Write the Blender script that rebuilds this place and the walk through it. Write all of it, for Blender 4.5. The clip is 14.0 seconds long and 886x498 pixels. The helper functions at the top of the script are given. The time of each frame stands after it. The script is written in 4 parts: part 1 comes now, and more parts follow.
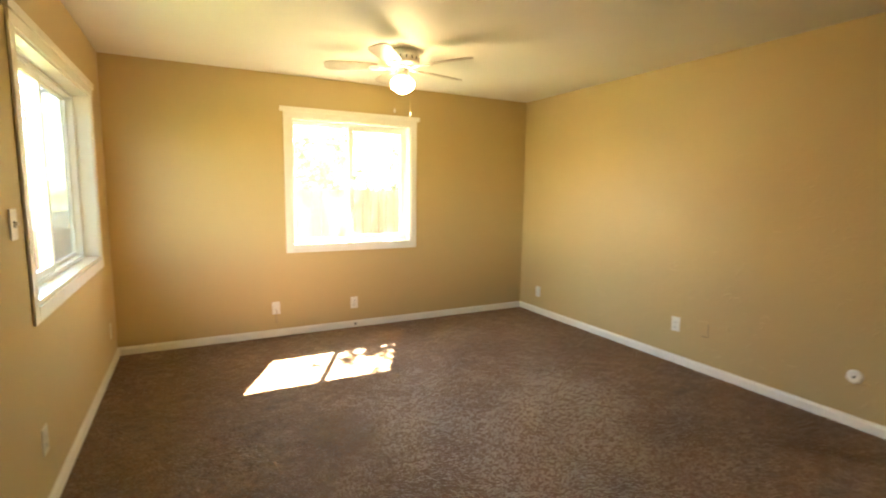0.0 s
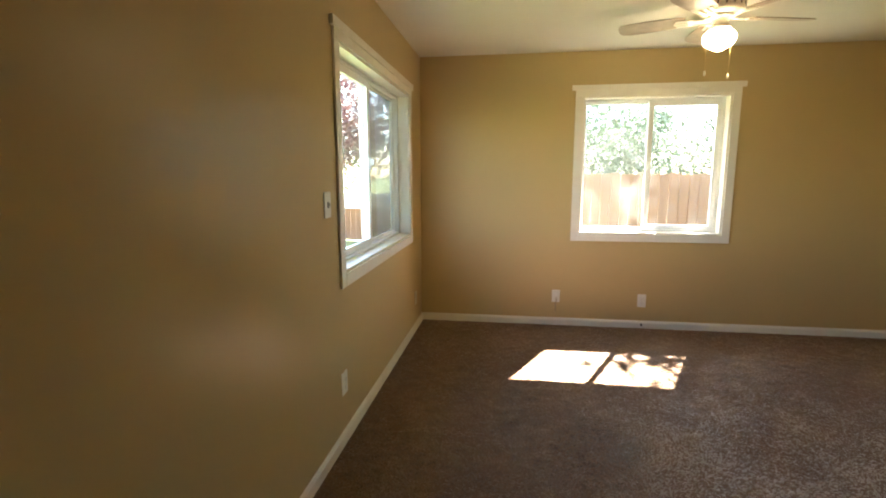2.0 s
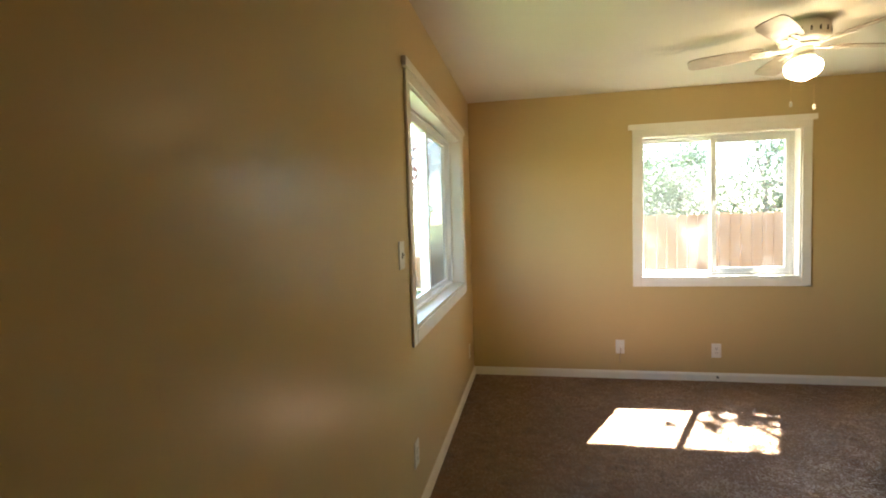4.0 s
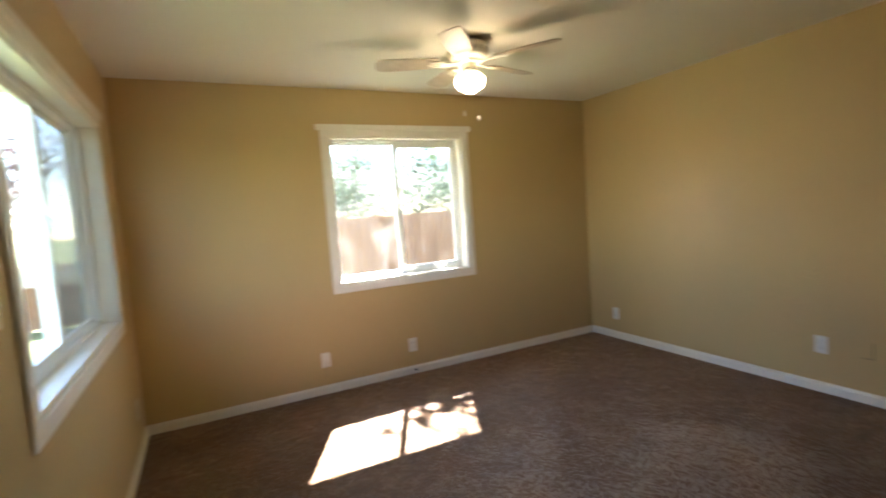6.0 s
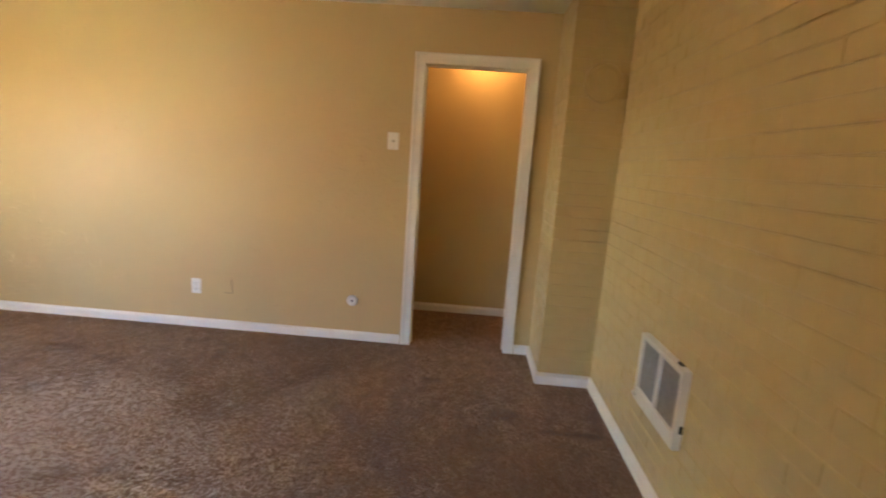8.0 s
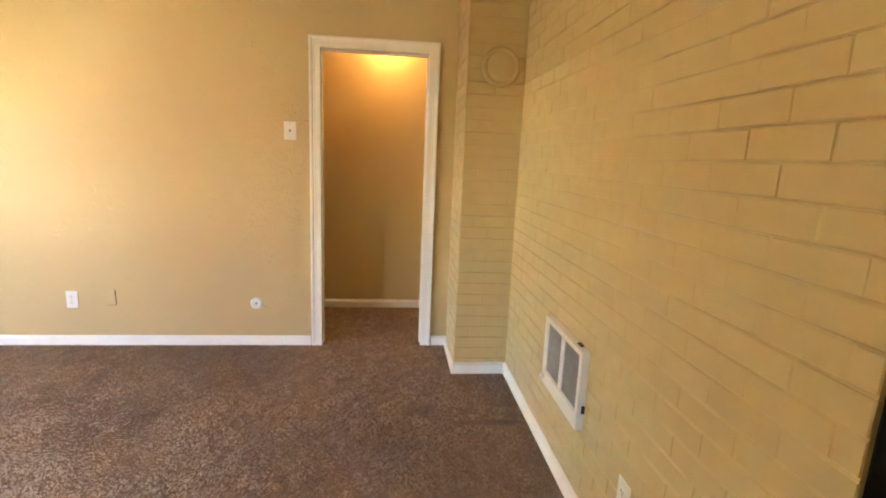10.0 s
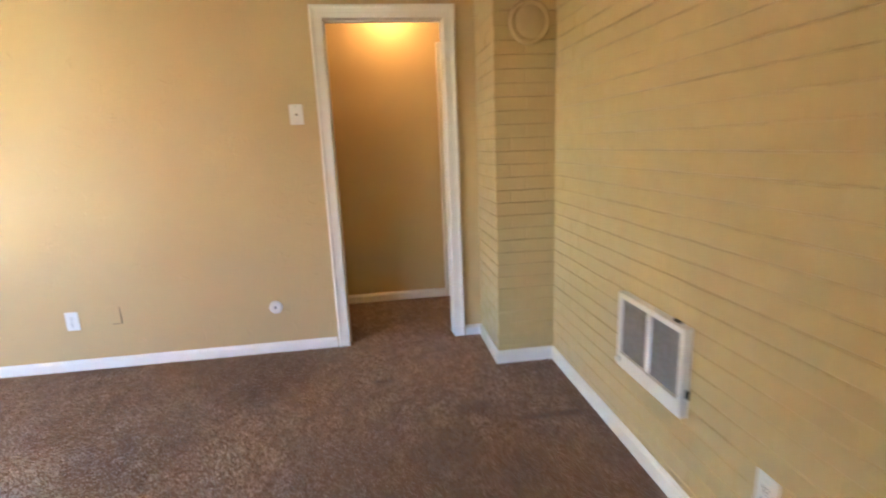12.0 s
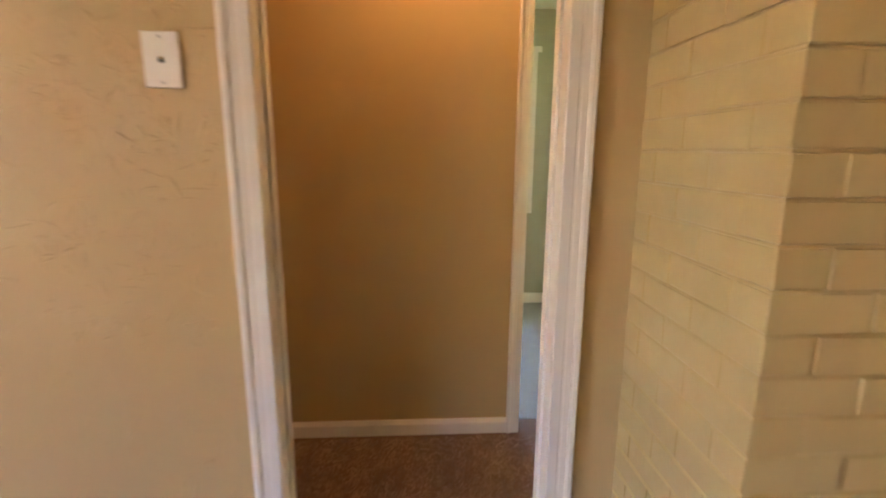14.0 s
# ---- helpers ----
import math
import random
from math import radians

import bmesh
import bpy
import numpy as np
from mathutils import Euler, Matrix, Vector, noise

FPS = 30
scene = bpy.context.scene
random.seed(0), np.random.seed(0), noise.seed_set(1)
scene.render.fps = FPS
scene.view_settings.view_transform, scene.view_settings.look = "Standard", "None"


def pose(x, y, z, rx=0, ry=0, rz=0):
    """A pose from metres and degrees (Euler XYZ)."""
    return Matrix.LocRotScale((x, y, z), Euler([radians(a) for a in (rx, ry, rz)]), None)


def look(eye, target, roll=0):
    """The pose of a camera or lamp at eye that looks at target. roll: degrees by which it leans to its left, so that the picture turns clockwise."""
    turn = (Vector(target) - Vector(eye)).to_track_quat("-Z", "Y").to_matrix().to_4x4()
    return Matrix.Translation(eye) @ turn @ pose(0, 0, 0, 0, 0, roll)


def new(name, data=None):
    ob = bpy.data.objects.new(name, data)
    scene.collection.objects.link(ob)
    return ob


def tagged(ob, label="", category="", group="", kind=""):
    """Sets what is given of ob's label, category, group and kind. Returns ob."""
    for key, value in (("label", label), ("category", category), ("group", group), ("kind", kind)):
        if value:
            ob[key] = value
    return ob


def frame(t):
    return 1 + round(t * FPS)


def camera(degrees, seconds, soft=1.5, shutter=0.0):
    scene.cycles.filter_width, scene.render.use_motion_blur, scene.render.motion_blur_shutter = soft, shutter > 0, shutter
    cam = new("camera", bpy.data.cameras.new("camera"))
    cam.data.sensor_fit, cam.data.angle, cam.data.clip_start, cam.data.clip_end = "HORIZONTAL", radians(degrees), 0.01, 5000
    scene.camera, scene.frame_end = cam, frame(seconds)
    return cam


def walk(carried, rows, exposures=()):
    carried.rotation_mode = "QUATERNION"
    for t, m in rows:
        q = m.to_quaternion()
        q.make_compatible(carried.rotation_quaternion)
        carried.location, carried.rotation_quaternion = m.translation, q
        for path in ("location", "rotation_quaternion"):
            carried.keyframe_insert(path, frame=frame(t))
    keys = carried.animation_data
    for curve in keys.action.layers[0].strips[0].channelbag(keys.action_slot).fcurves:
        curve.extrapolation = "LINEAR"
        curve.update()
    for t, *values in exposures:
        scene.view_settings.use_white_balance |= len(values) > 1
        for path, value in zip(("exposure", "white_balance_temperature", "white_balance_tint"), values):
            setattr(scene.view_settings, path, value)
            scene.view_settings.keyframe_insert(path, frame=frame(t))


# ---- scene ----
cam = camera(85.5, 14.0, soft=1.9, shutter=0.4)
PATH = [
    (0, (0.592, -4.545, 1.361), (1.51, -2.785, 1.12), 0.7),
    (0.5, (0.722, -4.438, 1.351), (1.293, -2.543, 1.058), -3.2),
    (1, (0.815, -4.367, 1.335), (0.797, -2.403, 0.962), -0.2),
    (1.5, (0.831, -4.336, 1.35), (0.511, -2.397, 0.978), -2.4),
    (2, (0.825, -4.319, 1.353), (0.543, -2.362, 1.046), -0.1),
    (2.5, (0.825, -4.36, 1.349), (0.415, -2.422, 1.074), -1.5),
    (4.8, (0.431, -3.968, 1.353), (0.099, -1.997, 1.293), -1.7),
    (5, (0.462, -3.918, 1.362), (0.187, -1.94, 1.256), -1.2),
    (5.5, (0.43, -3.8, 1.422), (0.723, -1.829, 1.253), -1.2),
    (6, (0.458, -3.735, 1.37), (1.35, -1.952, 1.21), -4.1),
    (6.5, (0.494, -3.777, 1.36), (1.924, -2.405, 1.093), -2.3),
    (7, (0.514, -3.854, 1.325), (2.308, -3.031, 1.004), 2.8),
    (7.5, (0.547, -3.966, 1.325), (2.474, -3.521, 1.025), 3.5),
    (8, (0.612, -4.065, 1.348), (2.579, -3.975, 0.998), 4.0),
    (8.5, (0.632, -4.161, 1.35), (2.592, -4.309, 0.982), 3.4),
    (8.7, (0.646, -4.213, 1.363), (2.603, -4.362, 0.977), 2.5),
    (11, (0.713, -4.099, 1.329), (2.653, -4.428, 0.97), 1.2),
    (11.5, (0.71, -3.963, 1.328), (2.609, -4.415, 0.893), -3.1),
    (12, (0.981, -3.955, 1.273), (2.919, -4.208, 0.846), -2.4),
    (12.5, (1.411, -3.984, 1.289), (3.383, -3.971, 0.958), -1.4),
    (13, (1.863, -4.035, 1.268), (3.831, -4.106, 0.917), -0.8),
    (13.5, (2.371, -4.041, 1.286), (4.333, -3.983, 0.905), 0.7),
    (14, (2.874, -4.061, 1.289), (4.83, -4.169, 0.888), 0.3),
]
EXPOSURES = [(0.0, 5.83, 7850, 5), (0.5, 5.4, 7300, 7), (1.0, 5.04, 7150, 7), (1.5, 4.86, 6750, 7), (2.5, 5.0, 6600, 6), (5.0, 5.04, 6400, 8), (5.5, 5.07, 6300, 8), (6.0, 4.76, 6150, 9), (6.5, 4.33, 5900, 11), (7.0, 4.28, 6000, 12), (7.5, 5.6, 6250, 20), (8.0, 6.08, 6400, 18), (8.5, 6.58, 6600, 17), (11.0, 6.95, 6050, 14), (12.5, 6.62, 5500, 19), (13.0, 6.57, 5600, 22), (14.0, 6.45, 6150, 27)]
walk(cam, [(t, look(eye, target, roll)) for t, eye, target, roll in PATH], EXPOSURES)

# ---- world, sun and lamps ----
SUN_WAY = Vector((-0.37, -0.79, -1.0)).normalized()
SUN_ELEVATION = math.asin(-SUN_WAY.z)
SUN_AZIMUTH = math.atan2(-SUN_WAY.x, -SUN_WAY.y)
world = bpy.data.worlds.new("sky")
scene.world = world
world.use_nodes = True
wn = world.node_tree
sky = wn.nodes.new("ShaderNodeTexSky")
sky.sky_type, sky.sun_disc = "NISHITA", False
sky.sun_elevation, sky.sun_rotation = SUN_ELEVATION, SUN_AZIMUTH
sky.dust_density = 0.2
background = wn.nodes["Background"]
background.inputs["Strength"].default_value = 0.10
wn.links.new(sky.outputs["Color"], background.inputs["Color"])

sun_data = bpy.data.lights.new("sun", "SUN")
sun_data.energy, sun_data.angle, sun_data.color = 5.0, radians(0.53), (1.0, 0.95, 0.86)
sun = new("sun", sun_data)
sun.matrix_world = look((0, 0, 20), Vector((0, 0, 20)) + SUN_WAY)


def sky_portal(m, width, height):
    """Guides the sky's light in through a window's opening; it gives off none itself."""
    lamp = bpy.data.lights.new("window_portal", "AREA")
    lamp.shape, lamp.size, lamp.size_y = "RECTANGLE", width, height
    lamp.cycles.is_portal = True
    new("window_portal", lamp).matrix_world = m


sky_portal(look((1.99, 0.18, 1.42), (1.99, -1.0, 1.42)), 1.17, 1.16)
sky_portal(look((-0.18, -1.274, 1.417), (1.0, -1.274, 1.417)), 1.57, 1.11)

HALL_LAMP_GLOW = 1.9
FAN_LAMP_GLOW = 1.6


# ---- materials ----
def rgb(c):
    return (c[0], c[1], c[2], 1.0)


# Floor stains; the last, wide oval is shade painted along the west wall.
STAINS_AND_SHADE = [((1.27, -2.05), (0.42, 0.52), 0.48), ((0.97, -1.53), (0.10, 0.07), 0.7), ((0.56, -2.51), (0.08, 0.08), 0.7), ((2.95, -4.70), (0.05, 0.34), 0.75),
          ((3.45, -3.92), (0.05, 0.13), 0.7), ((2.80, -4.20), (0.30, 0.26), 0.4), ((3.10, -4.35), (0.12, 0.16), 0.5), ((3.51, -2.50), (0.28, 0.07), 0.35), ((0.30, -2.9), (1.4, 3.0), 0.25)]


class Mat:
    """A node material with a Principled shader and short ways to add to it."""

    def __init__(self, name, color=(0.8, 0.8, 0.8), rough=0.5, metal=0.0, spec=0.5):
        self.m = bpy.data.materials.new(name)
        self.m.use_nodes = True
        self.t = self.m.node_tree
        self.p = self.t.nodes["Principled BSDF"]
        self.p.inputs["Base Color"].default_value = rgb(color)
        self.p.inputs["Roughness"].default_value = rough
        self.p.inputs["Metallic"].default_value = metal
        self.p.inputs["Specular IOR Level"].default_value = spec
        self.at = self.node("ShaderNodeTexCoord").outputs["Object"]
        self.last_normal = None

    def node(self, kind, **values):
        n = self.t.nodes.new(kind)
        for k, v in values.items():
            n.inputs[k].default_value = v
        return n

    def link(self, a, b):
        self.t.links.new(a, b)

    def mapped(self, scale, world_space=False):
        m = self.node("ShaderNodeMapping")
        m.inputs["Scale"].default_value = scale
        src = self.node("ShaderNodeNewGeometry").outputs["Position"] if world_space else self.at
        self.link(src, m.inputs["Vector"])
        return m.outputs["Vector"]

    def noise(self, scale, detail=4.0, rough=0.55, stretch=None, distortion=0.0, world_space=False):
        n = self.node("ShaderNodeTexNoise", Scale=scale, Detail=detail, Roughness=rough, Distortion=distortion)
        self.link(self.mapped(stretch or (1, 1, 1), world_space), n.inputs["Vector"])
        return n.outputs["Fac"]

    def ramp(self, fac, stops):
        r = self.node("ShaderNodeValToRGB")
        e = r.color_ramp.elements
        while len(e) < len(stops):
            e.new(0.5)
        for el, (pos, col) in zip(e, stops):
            el.position, el.color = pos, rgb(col) if isinstance(col, tuple) else (col, col, col, 1)
        self.link(fac, r.inputs["Fac"])
        return r.outputs["Color"]

    def mix(self, fac, a, b, mode="MIX"):
        m = self.t.nodes.new("ShaderNodeMix")
        m.data_type, m.blend_type = "RGBA", mode
        for value, slot in ((fac, 0), (a, 6), (b, 7)):
            if isinstance(value, bpy.types.NodeSocket):
                self.link(value, m.inputs[slot])
            else:
                m.inputs[slot].default_value = rgb(value) if isinstance(value, tuple) else value
        return m.outputs[2]

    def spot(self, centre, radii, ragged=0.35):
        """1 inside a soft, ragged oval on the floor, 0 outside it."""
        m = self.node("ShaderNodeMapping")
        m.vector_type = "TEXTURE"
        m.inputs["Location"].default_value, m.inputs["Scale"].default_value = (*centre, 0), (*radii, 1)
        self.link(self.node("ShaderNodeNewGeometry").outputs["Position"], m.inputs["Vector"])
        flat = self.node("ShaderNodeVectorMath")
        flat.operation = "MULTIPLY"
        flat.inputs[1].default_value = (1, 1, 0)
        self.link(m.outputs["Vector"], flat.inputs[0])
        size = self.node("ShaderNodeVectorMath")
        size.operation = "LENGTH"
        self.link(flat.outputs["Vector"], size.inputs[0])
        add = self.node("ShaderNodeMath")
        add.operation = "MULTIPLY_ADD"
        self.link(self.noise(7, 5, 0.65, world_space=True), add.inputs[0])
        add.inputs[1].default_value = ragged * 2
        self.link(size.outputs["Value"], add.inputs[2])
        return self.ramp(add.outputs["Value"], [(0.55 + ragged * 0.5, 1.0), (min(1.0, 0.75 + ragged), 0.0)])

    def stains_and_shade(self, base, dark):
        """Old stains in the carpet, each at its own place, plus painted west-side shade."""
        for centre, radii, much in STAINS_AND_SHADE:
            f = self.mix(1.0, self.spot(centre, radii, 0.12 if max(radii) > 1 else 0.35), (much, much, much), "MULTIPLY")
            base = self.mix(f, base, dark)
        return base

    def color(self, socket):
        self.link(socket, self.p.inputs["Base Color"])
        return self

    def rough(self, fac, low, high):
        m = self.node("ShaderNodeMapRange")
        m.inputs["To Min"].default_value, m.inputs["To Max"].default_value = low, high
        self.link(fac, m.inputs["Value"])
        self.link(m.outputs["Result"], self.p.inputs["Roughness"])
        return self

    def bump(self, height, strength=0.3, distance=0.003):
        b = self.node("ShaderNodeBump", Strength=strength, Distance=distance)
        self.link(height, b.inputs["Height"])
        if self.last_normal:
            self.link(self.last_normal, b.inputs["Normal"])
        self.last_normal = b.outputs["Normal"]
        self.link(self.last_normal, self.p.inputs["Normal"])
        return self


WALL_TAN = (0.56, 0.409, 0.192)


def wall_paint(name, rough=0.40, relief=0.35, trowel=0.0, spec=0.45):
    """Satin tan wall paint on old plaster; trowel adds flaky skip-trowel ridges."""
    k = Mat(name, WALL_TAN, rough, spec=spec)
    big = k.noise(0.9, 3, world_space=True)
    mid = k.noise(5, 4, world_space=True)
    fine = k.noise(160, 3, world_space=True)
    c = k.mix(k.ramp(big, [(0.3, 0.0), (0.75, 1.0)]), WALL_TAN, tuple(v * 0.95 for v in WALL_TAN))
    c = k.mix(k.ramp(mid, [(0.35, 0.0), (0.85, 0.12)]), c, (0.62, 0.435, 0.23))
    k.color(c)
    k.bump(mid, relief, 0.006).bump(fine, 0.18, 0.0012)
    if trowel:
        w = k.noise(15, 8, 0.66, world_space=True)
        flake = k.ramp(w, [(0.50, 0.0), (0.56, 1.0), (0.70, 0.8)])
        where = k.ramp(k.noise(2.3, 4, 0.6, world_space=True), [(0.44, 0.0), (0.62, 1.0)])
        k.bump(k.mix(1.0, flake, where, "MULTIPLY"), trowel, 0.003)
        k.bump(k.noise(1.6, 3, world_space=True), 0.3, 0.02)
    return k.m


def gloss_paint(name, color, rough=0.3, dirt=0.06):
    k = Mat(name, color, rough)
    n = k.noise(11, 5, world_space=True)
    k.color(k.mix(k.ramp(n, [(0.45, 0.0), (0.85, 1.0)]), color, tuple(v * (1 - dirt * (1 + i)) for i, v in enumerate(color))))
    k.rough(n, rough - 0.05, rough + 0.12).bump(k.noise(60, 3, world_space=True), 0.15, 0.0015)
    return k.m


def plain(name, color, rough=0.5, metal=0.0, grain=40, amount=0.12):
    k = Mat(name, color, rough, metal)
    n = k.noise(grain, 4)
    k.color(k.mix(k.ramp(n, [(0.35, 0.0), (0.7, 1.0)]), color, tuple(v * (1 - amount) for v in color)))
    k.rough(n, max(rough - 0.06, 0.02), min(rough + 0.08, 1))
    return k.m


def emitter(name, color, strength):
    k = Mat(name, color, 0.35)
    k.p.inputs["Emission Color"].default_value = rgb(color)
    k.p.inputs["Emission Strength"].default_value = strength
    return k.m


paint_smooth = wall_paint("tan_wall_paint", 0.30, 0.12, spec=0.16)
paint_hall = wall_paint("tan_hall_paint", 0.42, 0.2, spec=0.3)
paint_north = wall_paint("tan_wall_paint_rolled", 0.45, 0.25, 0.12)
paint_east = wall_paint("tan_wall_paint_trowelled", 0.38, 0.30, 0.28)


def brick_paint_material():
    base = (0.555, 0.412, 0.178)
    k = Mat("tan_brick_paint", base, 0.36, spec=0.5)
    shade = k.node("ShaderNodeObjectInfo").outputs["Random"]
    mid = k.noise(14, 5, 0.6, world_space=True)
    c = k.mix(k.ramp(mid, [(0.4, 0.0), (0.8, 1.0)]), base, (0.515, 0.37, 0.16))
    c = k.mix(k.ramp(shade, [(0.0, 0.0), (1.0, 0.3)]), c, (0.585, 0.43, 0.195))
    k.color(c).rough(mid, 0.3, 0.48)
    k.bump(mid, 0.35, 0.004).bump(k.noise(120, 4, 0.65, world_space=True), 0.3, 0.0015)
    return k.m


paint_brick = brick_paint_material()
trim_white = gloss_paint("white_trim_paint", (0.82, 0.775, 0.69), 0.38, 0.04)
vinyl_white = gloss_paint("white_vinyl", (0.82, 0.82, 0.80), 0.36, 0.03)
plate_white = gloss_paint("white_plastic", (0.80, 0.78, 0.72), 0.36, 0.03)
enamel_white = gloss_paint("white_enamel", (0.78, 0.74, 0.66), 0.36, 0.05)
slot_dark = plain("dark_slot", (0.02, 0.018, 0.015), 0.6)
steel = plain("steel", (0.55, 0.53, 0.5), 0.35, 1.0)
brass = plain("brass", (0.62, 0.45, 0.2), 0.3, 1.0)
matte_black = plain("matte_black", (0.006, 0.006, 0.007), 0.85, 0, 9, 0.3)


def ceiling_material():
    k = Mat("ceiling_paint", (0.74, 0.70, 0.62), 0.55)
    n = k.noise(2.0, 4, world_space=True)
    k.color(k.mix(n, (0.76, 0.72, 0.63), (0.70, 0.655, 0.57)))
    k.bump(k.noise(38, 5, 0.6, world_space=True), 0.35, 0.004).bump(k.noise(4.5, 4, world_space=True), 0.3, 0.008)
    return k.m


def carpet_material(name, dark, mid, light):
    k = Mat(name, mid, 0.95, spec=0.15)
    a = k.noise(1.1, 5, 0.6, world_space=True)
    b = k.noise(6.0, 5, 0.65, distortion=0.6, world_space=True)
    f = k.noise(210, 4, 0.7, world_space=True)
    g = k.noise(70, 4, 0.7, world_space=True)
    c = k.mix(k.ramp(f, [(0.30, 0.0), (0.70, 1.0)]), dark, light)
    c = k.mix(k.ramp(a, [(0.35, 0.0), (0.70, 0.55)]), c, mid)
    c = k.mix(k.ramp(b, [(0.50, 0.0), (0.78, 0.45)]), c, dark)
    k.color(c)
    k.bump(g, 0.8, 0.012).bump(f, 0.8, 0.006)
    return k.m


ceiling_paint = ceiling_material()
carpet_brown = carpet_material("brown_carpet", (0.14, 0.08, 0.046), (0.22, 0.13, 0.078), (0.32, 0.195, 0.12))


def yarn_material():
    k = Mat("brown_yarn", (0.12, 0.07, 0.04), 0.6, spec=0.45)
    k.p.inputs["Sheen Weight"].default_value, k.p.inputs["Sheen Roughness"].default_value = 0.2, 0.45
    isl = k.node("ShaderNodeNewGeometry").outputs["Random Per Island"]
    c = k.ramp(isl, [(0.0, (0.315, 0.200, 0.124)), (0.5, (0.345, 0.222, 0.138)), (1.0, (0.375, 0.244, 0.153))])
    nap = k.ramp(k.noise(9, 5, 0.62, (1, 1.5, 0.2), 0.4, True), [(0.36, 0.70), (0.48, 0.3), (0.60, 0.0)])
    c = k.mix(nap, c, (0.115, 0.068, 0.042))
    stain = k.ramp(k.noise(1.4, 6, 0.65, distortion=0.7, world_space=True), [(0.48, 0.0), (0.68, 0.6)])
    c = k.mix(stain, c, (0.18, 0.105, 0.064))
    # window sheen on the pile, painted in as a paler, greyer oval
    painted_sheen = k.mix(1.0, k.spot((2.3, -2.3), (2.0, 2.1), 0.4), (0.8, 0.8, 0.8), "MULTIPLY")
    c = k.mix(painted_sheen, c, (0.47, 0.35, 0.25))
    k.color(k.stains_and_shade(c, (0.075, 0.044, 0.027)))
    return k.m


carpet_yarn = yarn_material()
carpet_grey = carpet_material("grey_carpet", (0.22, 0.21, 0.18), (0.32, 0.31, 0.27), (0.42, 0.41, 0.36))
olive_paint = plain("olive_wall_paint", (0.42, 0.40, 0.27), 0.5, 0, 6, 0.08)


def glass_material():
    """Clear thin glass that mirrors more at a slant, under a film of dust with wiped smears."""
    k = Mat("window_glass", (1, 1, 1), 0.02)
    clear = k.node("ShaderNodeBsdfTransparent", Color=(0.97, 0.98, 0.97, 1))
    gloss = k.node("ShaderNodeBsdfGlossy", Roughness=0.02)
    pane = k.node("ShaderNodeMixShader")
    slant = k.node("ShaderNodeMath")
    slant.operation, slant.inputs[1].default_value = "POWER", 5.0
    k.link(k.node("ShaderNodeLayerWeight", Blend=0.5).outputs["Facing"], slant.inputs[0])
    mirror = k.node("ShaderNodeMath")
    mirror.operation, mirror.inputs[1].default_value, mirror.inputs[2].default_value = "MULTIPLY_ADD", 0.6, 0.03
    k.link(slant.outputs["Value"], mirror.inputs[0])
    k.link(mirror.outputs["Value"], pane.inputs[0])
    k.link(clear.outputs["BSDF"], pane.inputs[1])
    k.link(gloss.outputs["BSDF"], pane.inputs[2])
    dust = k.node("ShaderNodeBsdfTranslucent", Color=(0.85, 0.86, 0.85, 1))
    film = k.ramp(k.noise(2.6, 5, 0.6, (1, 1, 0.7), 0.8, True), [(0.42, 0.003), (0.56, 0.006), (0.72, 0.020)])
    both = k.node("ShaderNodeMixShader")
    k.link(film, both.inputs[0])
    k.link(pane.outputs["Shader"], both.inputs[1])
    k.link(dust.outputs["BSDF"], both.inputs[2])
    k.link(both.outputs["Shader"], k.t.nodes["Material Output"].inputs["Surface"])
    return k.m


glass = glass_material()


def insect_screen_material():
    k = Mat("insect_screen", (0.26, 0.27, 0.28), 0.6)
    clear = k.node("ShaderNodeBsdfTransparent")
    both = k.node("ShaderNodeMixShader", Fac=0.66)
    k.link(clear.outputs["BSDF"], both.inputs[1])
    k.link(k.p.outputs["BSDF"], both.inputs[2])
    k.link(both.outputs["Shader"], k.t.nodes["Material Output"].inputs["Surface"])
    return k.m


screen_mesh = insect_screen_material()


def fence_material():
    k = Mat("cedar_boards", (0.2, 0.12, 0.07), 0.8)
    g = k.noise(9, 6, 0.6, (9, 9, 0.6), world_space=True)
    s = k.node("ShaderNodeObjectInfo").outputs["Random"]
    c = k.mix(g, (0.155, 0.078, 0.044), (0.25, 0.145, 0.088))
    c = k.mix(k.ramp(s, [(0.0, 0.0), (1.0, 0.5)]), c, (0.225, 0.132, 0.084))
    k.color(c).bump(g, 0.5, 0.004)
    return k.m


def leaf_material(name, a, b):
    k = Mat(name, a, 0.55, spec=0.3)
    isl = k.node("ShaderNodeNewGeometry").outputs["Random Per Island"]
    k.color(k.mix(isl, a, b))
    through_leaf = k.node("ShaderNodeBsdfTranslucent")
    k.link(k.mix(isl, tuple(v * 1.3 for v in a), tuple(v * 1.3 for v in b)), through_leaf.inputs["Color"])
    both = k.node("ShaderNodeMixShader", Fac=0.22)
    k.link(k.p.outputs["BSDF"], both.inputs[1])
    k.link(through_leaf.outputs["BSDF"], both.inputs[2])
    k.link(both.outputs["Shader"], k.t.nodes["Material Output"].inputs["Surface"])
    return k.m


def bark_material():
    k = Mat("bark", (0.14, 0.10, 0.07), 0.9)
    n = k.noise(14, 6, 0.6, (3, 3, 0.7))
    k.color(k.mix(n, (0.08, 0.055, 0.04), (0.20, 0.15, 0.11))).bump(n, 0.8, 0.02)
    return k.m


